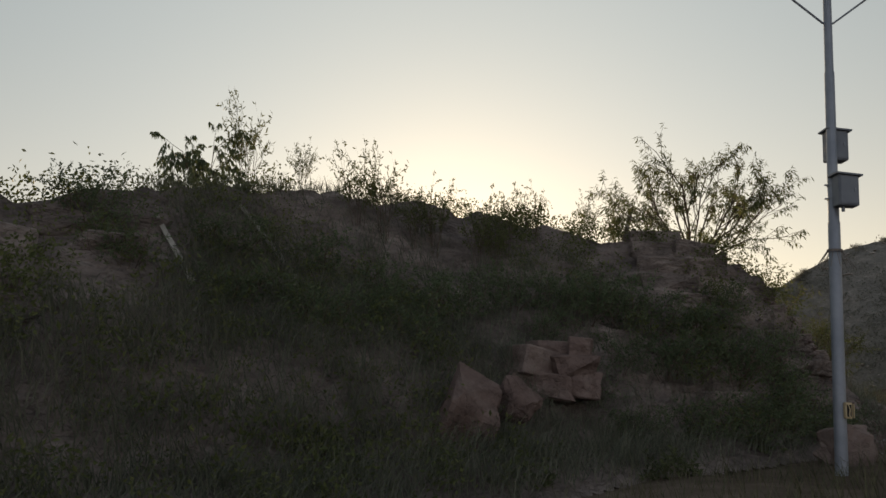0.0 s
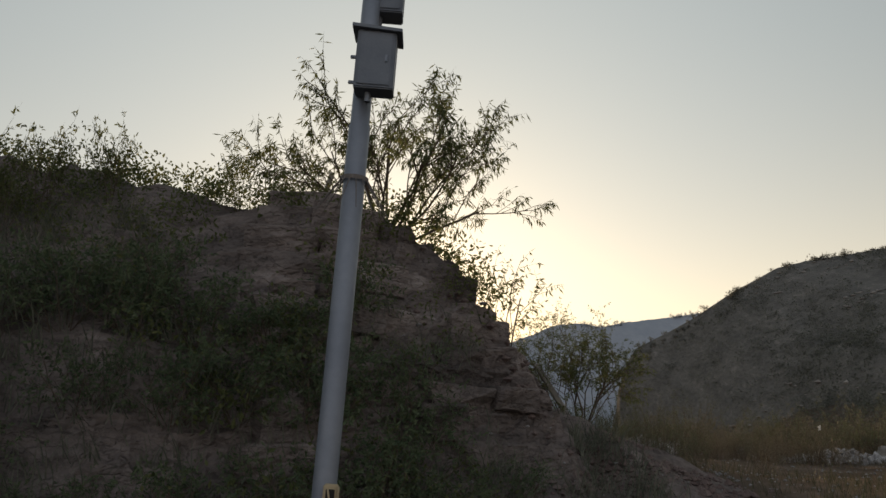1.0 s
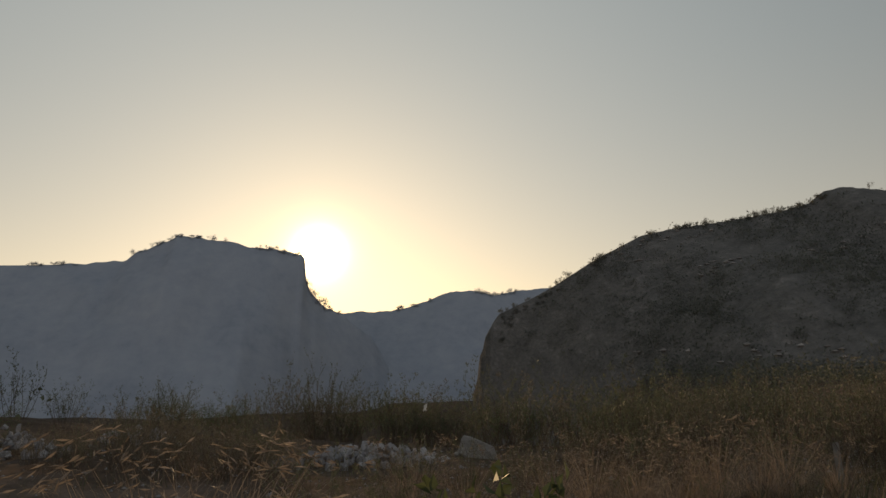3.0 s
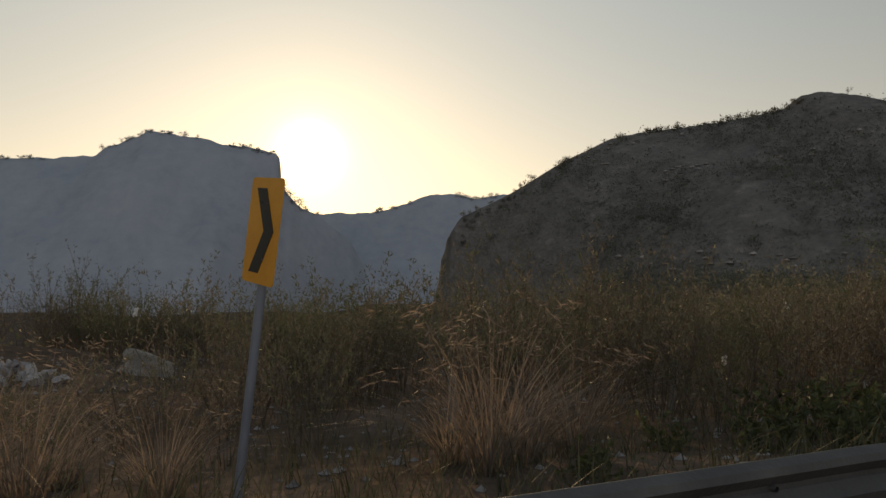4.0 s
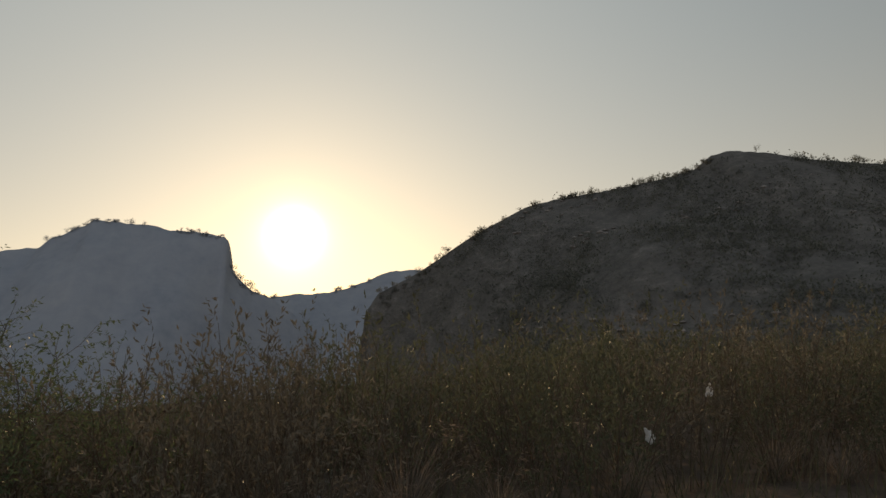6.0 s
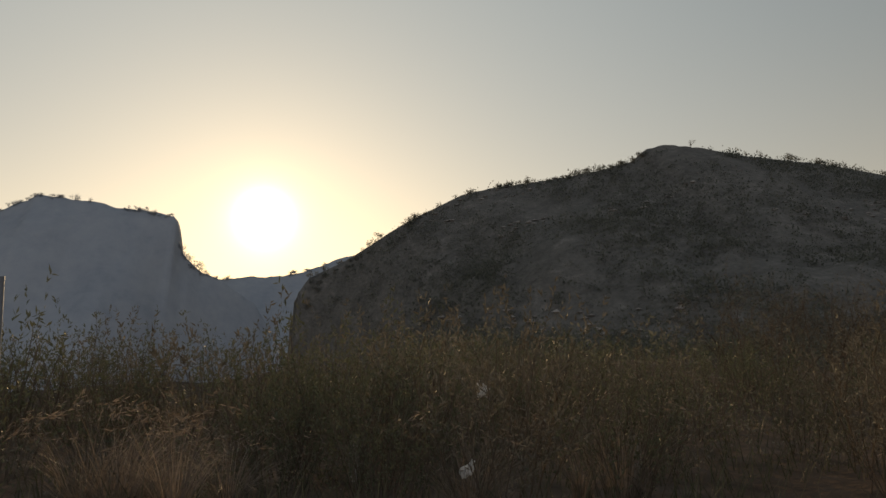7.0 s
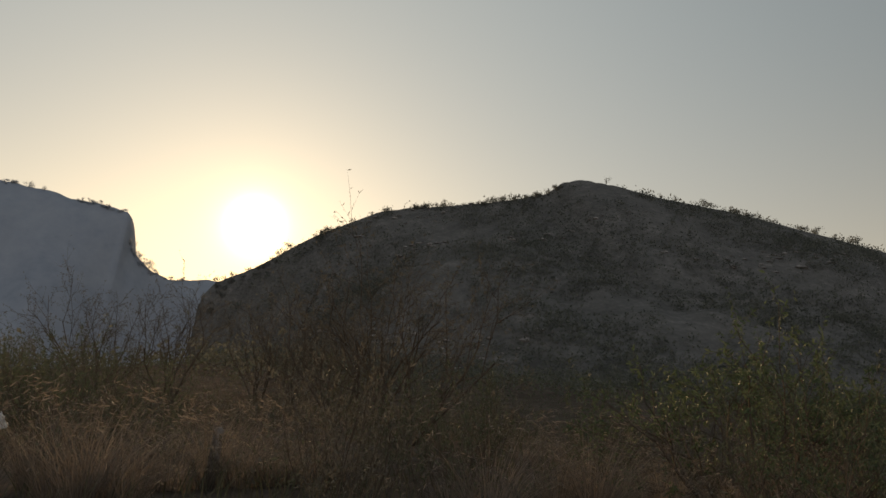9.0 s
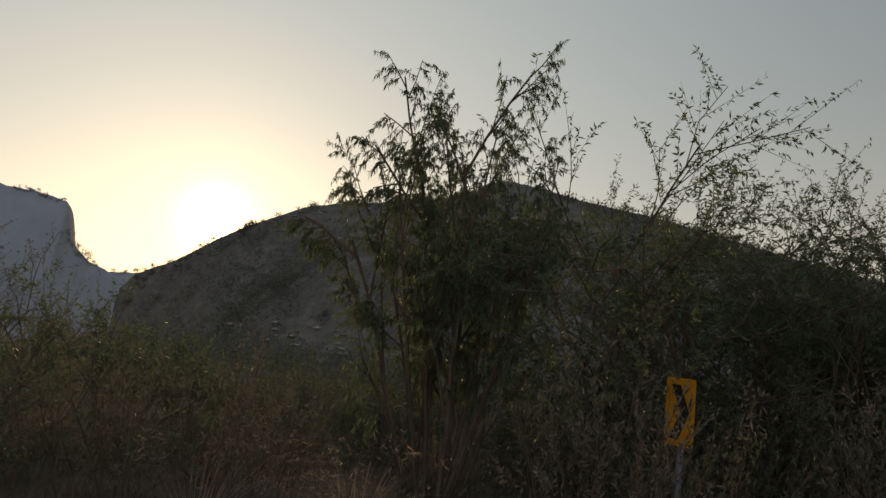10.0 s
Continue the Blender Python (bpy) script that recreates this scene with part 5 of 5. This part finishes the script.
# free-standing stub posts on the verge
STUB = mesh_of(box_bm(0.11, 0.11, 1.1, (0, 0, 0.35), 0.02), "stub_post")
for x, y, top, ln in ((40.54, 30.6, -0.12, 2), (36.6, 29.6, -0.2, -3), (82.77, 29.4, 0.72, 2), (89.72, 26.15, 1.2, -2), (64.7, 32.3, 0.5, 1), (68.15, 31.3, 0.5, -2)):
    ob = part("marker_post", STUB, M_CONC, m=pose(x, y, top - 0.9, ln, ln, 15))
    tagged(ob, "short weathered concrete marker post among the grass", "marker post", "marker posts on the verge")

# ---- rocks ----


def hull_stone(seed, n=14, flat=0.7, rough=0.0):
    r = np.random.RandomState(seed)
    bm = bmesh.new()
    p = unit(r.normal(size=(n, 3))) * r.uniform(0.75, 1.0, (n, 1)) * np.array([1, 0.8, flat]) * 0.5
    for c in p:
        bm.verts.new(c)
    bmesh.ops.convex_hull(bm, input=bm.verts[:])
    for v in [v for v in bm.verts if not v.link_faces]:
        bm.verts.remove(v)
    if rough:
        bmesh.ops.bevel(bm, geom=bm.edges[:], offset=0.03, segments=1, affect="EDGES")
        bmesh.ops.triangulate(bm, faces=bm.faces[:])
        bmesh.ops.subdivide_edges(bm, edges=bm.edges[:], cuts=2, use_grid_fill=True)
        for v in bm.verts:
            v.co += v.co.normalized() * (noise.noise(v.co * 5 + Vector((seed, 0, 0))) * rough + noise.noise(v.co * 14) * rough * 0.4)
    return mesh_of(bm, "stone")


STONES = [hull_stone(400 + k, 12 + k % 5, (0.6, 0.75, 0.5)[k % 3]) for k in range(7)]
for me in STONES:
    me.materials.append(M_STONE)


def rubble(x, y, rx, ry, high, count, size, seed):
    """A heap of pale broken stones, each its own piece."""
    r = np.random.RandomState(seed)
    heap = new("rubble_heap")
    z0 = float(at_ground(x, y, 0)[0])
    heap.matrix_basis = pose(x, y, z0)
    for k in range(count):
        a, f = r.uniform(0, 6.283), math.sqrt(r.uniform(0, 1))
        px, py = rx * f * math.cos(a), ry * f * math.sin(a)
        gz = float(at_ground(x + px, y + py, 0)[0]) - z0
        part("stone", STONES[r.randint(7)], None, heap, m=pose(px, py, gz + high * (1 - f) * r.uniform(0.3, 1) + size * 0.15, *r.uniform(0, 360, 3)) @ Matrix.Scale(size * r.uniform(0.5, 1.4), 4))
    return tagged(heap, "heap of pale broken stone rubble on the dirt", "rubble heap", "rubble heaps beside the road")


rubble(26.7, 36.0, 2.4, 1.3, 0.6, 130, 0.4, 1)
rubble(18.1, 34.8, 1.5, 1.0, 0.75, 95, 0.32, 4)
rubble(20.3, 38.4, 1.2, 0.9, 0.6, 50, 0.32, 7)


def block_stone(seed):
    """An angular, bedded rock: a jittered box with broken corners and thin ledges."""
    r = np.random.RandomState(seed)
    bm = box_bm(1, 1, 1)
    for v in bm.verts:
        v.co += Vector(r.uniform(-0.24, 0.24, 3))
    bmesh.ops.bevel(bm, geom=bm.edges[:], offset=0.07, segments=1, affect="EDGES")
    bmesh.ops.triangulate(bm, faces=bm.faces[:])
    bmesh.ops.subdivide_edges(bm, edges=bm.edges[:], cuts=2, use_grid_fill=True)
    for v in bm.verts:
        c = v.co.copy()
        bed = noise.noise(Vector((c.x * 1.3, c.y * 1.3, c.z * 7 + seed)))
        v.co += Vector((c.x, c.y, 0)).normalized() * (0.14 * bed + 0.16 * noise.noise(c * 3 + Vector((seed, 0, 0)))) + Vector((0, 0, 0.05 * noise.noise(c * 5)))
    return mesh_of(bm, "rock")


BLOCKS = [block_stone(460 + k) for k in range(5)]
BOULD = [hull_stone(430 + k, (15, 10)[k % 2], (0.62, 0.8, 0.5)[k % 3], 0.07) for k in range(5)]


def boulder(k, x, y, z, sx, sy, sz, rx, ry, rz, label, mat=None, group=""):
    me = (BOULD + BLOCKS)[k].copy()
    me.materials.clear()
    ob = part("boulder", me, mat or M_ROCK, m=pose(x, y, z, rx, ry, rz) @ Matrix.Diagonal((sx, sy, sz, 1)))
    return tagged(ob, label, "boulder", group)


boulder(7, 1.74, 10.4, 0.55, 0.85, 0.7, 2.0, 4, 27, 12, "large tilted slab of reddish rock leaning on the bank")
boulder(0, 2.72, 11.0, 1.22, 1.3, 1.1, 1.55, 5, 14, 35, "rounded reddish boulder beside the tilted slab")
boulder(8, 9.28, 12.95, 0.15, 0.85, 0.6, 0.75, 3, 3, -5, "pinkish squared stone block at the foot of the pole")
boulder(9, 30.45, 37.9, -1.35, 1.2, 0.3, 0.75, 0, 30, 10, "tilted concrete slab lying on the dirt", M_CONC)
boulder(8, 45.4, 30.8, -1.15, 1.0, 0.8, 0.75, 0, 0, 30, "pale squared stone block at the roadside", M_PALE)


def bed_stone(seed):
    """A squared block of one rock bed: nearly flat top and base, broken front, thin partings."""
    r = np.random.RandomState(seed)
    bm = box_bm(1, 1, 1)
    for v in bm.verts:
        v.co += Vector((r.uniform(-0.12, 0.12), r.uniform(-0.15, 0.15), r.uniform(-0.09, 0.09)))
    bmesh.ops.bevel(bm, geom=bm.edges[:], offset=0.06, segments=1, affect="EDGES")
    bmesh.ops.triangulate(bm, faces=bm.faces[:])
    bmesh.ops.subdivide_edges(bm, edges=bm.edges[:], cuts=2, use_grid_fill=True)
    for v in bm.verts:
        c = v.co.copy()
        v.co += Vector((c.x, c.y, 0)).normalized() * (0.06 * noise.noise(Vector((c.x * 1.2, c.y * 1.2, c.z * 6 + seed))) + 0.08 * noise.noise(c * 3 + Vector((seed, 0, 0)))) + Vector((0, 0, 0.04 * noise.noise(c * 5)))
    return mesh_of(bm, "rock_block")


BEDS = [bed_stone(480 + k) for k in range(7)]
for me in BEDS:
    me.materials.append(M_BANK)
rr = np.random.RandomState(5)


def bed_row(line, z, thick, keep_at):
    """Blocks side by side along a contour of the bank, one bed high."""
    way = np.r_[0, np.cumsum(np.linalg.norm(np.diff(line, axis=0), axis=1))]
    at = rr.uniform(0, 0.5)
    while at < way[-1]:
        w = rr.uniform(0.45, 1.5)
        x, y = (float(np.interp(at + w / 2, way, line[:, k])) for k in (0, 1))
        x0, y0 = (float(np.interp(at, way, line[:, k])) for k in (0, 1))
        x1, y1 = (float(np.interp(at + w, way, line[:, k])) for k in (0, 1))
        turn = math.atan2(y1 - y0, x1 - x0)
        at += w
        if not keep_at(x, y, z):
            continue
        deep = rr.uniform(0.7, 1.1)
        inset = deep / 2 + rr.uniform(-0.2, 0.08)
        part("rock_block", BEDS[rr.randint(7)], None, bank, m=pose(x - math.sin(turn) * inset, y + math.cos(turn) * inset, z + thick / 2 - 0.06 * max(x - 8, -1), rr.uniform(-4, 4), rr.uniform(1, 6), math.degrees(turn) + rr.uniform(-7, 7))
             @ Matrix.Diagonal((w * 1.04, deep, thick * rr.uniform(0.95, 1.25), 1)))


def front_line(s0, s1, z):
    """The bank's front contour at a height, along the road."""
    out = []
    for s_ in np.arange(s0, s1, 0.25):
        d_ = np.arange(6.4, 17, 0.1)
        x, y = road_xy(np.full(len(d_), s_), d_)
        up = at_ground(x, y, 0) > z
        if up.any():
            i = int(up.argmax())
            out.append((x[i], y[i]))
    return np.array(out)


def nose_line(z):
    """The bank's contour round its nose, from the front face to the far side."""
    out = []
    for a in np.radians(np.arange(-78, 12, 2.0)):
        r_ = np.arange(0.5, 9.5, 0.06)
        x, y = 5.5 + r_ * math.cos(a), 20.5 + r_ * math.sin(a)
        low = at_ground(x, y, 0) < z
        if low.any() and low.argmax() > 0:
            i = int(low.argmax())
            out.append((x[i], y[i]))
    return np.array(out)


# the layered outcrop beside the boulders
outcrop = new("rock_outcrop")
outcrop.matrix_basis = pose(3.6, 12.35, 1.35, 0, 4, 4)
for x, y, z, w, h in ((-0.3, 0.05, -0.02, 1.3, 0.42), (0.42, 0.12, 0.08, 0.7, 0.5), (-0.45, 0.12, 0.42, 0.85, 0.46), (0.25, 0.1, 0.45, 0.95, 0.34), (0.5, 0.3, 0.72, 0.45, 0.34), (-0.1, 0.3, 0.72, 0.7, 0.3)):
    me = BEDS[rr.randint(7)].copy()
    me.materials.clear()
    part("rock_block", me, M_ROCK, outcrop, m=pose(x, y, z, rr.uniform(-9, 9), rr.uniform(-9, 9), rr.uniform(-28, 28)) @ Matrix.Diagonal((w, 0.9, h * 1.15, 1)))
tagged(outcrop, "cracked layered rock outcrop jutting from the bank", "rock outcrop")
level = 0.35
while level < 4.9:
    thick = rr.uniform(0.28, 0.55)
    line = nose_line(level + thick * 0.5)
    if len(line) > 3:
        bed_row(line, level, thick, lambda x, y, z: (x < 10.7 or z > 1.6) and rr.uniform() < (0.9 if x > 7.5 or z > 2.6 else 0.35))
    line = front_line(-16, 8, level + thick * 0.5)
    if len(line) > 3:
        bed_row(line, level, thick, lambda x, y, z: rr.uniform() < (0.42 if x < -3.5 and z > 1.8 else 0.3 if x > 2.5 and z < 1.3 else 0.0))
    level += thick * 0.97

# gravel
n_s = 5200
sx_, sd_ = rng.uniform(15, 60, n_s), rng.uniform(2.0, 24, n_s)
px, py = road_xy(sx_, sd_)
pz = at_ground(px, py, 0.0)
size = 0.02 + 0.06 * rng.uniform(0, 1, n_s) ** 3
V = np.stack([px, py, pz], 1)[:, None] + (ico[None] * rng.uniform(0.6, 1.3, (n_s, 6, 1))) * size[:, None, None]
F = np.arange(n_s)[:, None, None] * 6 + tri[None]
tagged(part("gravel", quick("gravel", V.reshape(-1, 3), F.reshape(-1, 3)), M_STONE), "loose pale gravel scattered over the dirt", "gravel", kind="stuff")
n_s = 3600
px, py = rng.normal(12.6, 1.5, n_s), rng.normal(18.6, 2.2, n_s)
pz = at_ground(px, py, 0.0)
size = 0.025 + 0.10 * rng.uniform(0, 1, n_s) ** 3
V = np.stack([px, py, pz], 1)[:, None] + (ico[None] * rng.uniform(0.6, 1.3, (n_s, 6, 1))) * size[:, None, None]
F = np.arange(n_s)[:, None, None] * 6 + tri[None]
tagged(part("talus_gravel", quick("talus_gravel", V.reshape(-1, 3), F.reshape(-1, 3)), M_ROCK), "reddish broken stone at the foot of the bank", "gravel", kind="stuff")

# ---- litter ----


def plastic_bag(seed, x, y, z, size):
    r = np.random.RandomState(seed)
    bm = bmesh.new()
    bmesh.ops.create_icosphere(bm, subdivisions=3, radius=0.5)
    for v in bm.verts:
        c = v.co.copy()
        v.co *= 1 + 1.1 * noise.noise(c * 3 + Vector((seed, 0, 0))) + 0.5 * abs(noise.noise(c * 7 + Vector((0, seed, 0))))
        v.co.z *= 1.3 if v.co.z > 0 else 0.9
    me = mesh_of(bm, "plastic_bag")
    ob = part("plastic_bag", me, M_BAG, m=pose(x, y, z, *r.uniform(-30, 30, 3)) @ Matrix.Diagonal((size * 0.45, size * 0.4, size * 0.75, 1)))
    return tagged(ob, "crumpled white plastic bag caught in the scrub", "plastic bag", "litter in the scrub")


for k, (x, y, z, sz) in enumerate(((41.26, 30.2, -0.1, 0.16), (58.2, 29.9, 1.12, 0.14), (67.2, 35.0, 0.75, 0.34), (29.2, 41.3, -0.2, 0.25), (10.6, 13.2, 0.55, 0.1), (11.0, 13.4, 0.35, 0.12), (80.6, 28.6, 0.75, 0.2), (43.3, 29.5, -0.4, 0.12), (65.5, 29.6, 0.55, 0.16), (57.3, 29.6, 0.7, 0.18), (48.0, 31.2, 1.9, 0.16), (48.16, 38.3, 0.33, 0.3))):
    plastic_bag(k, x, y, z, sz)
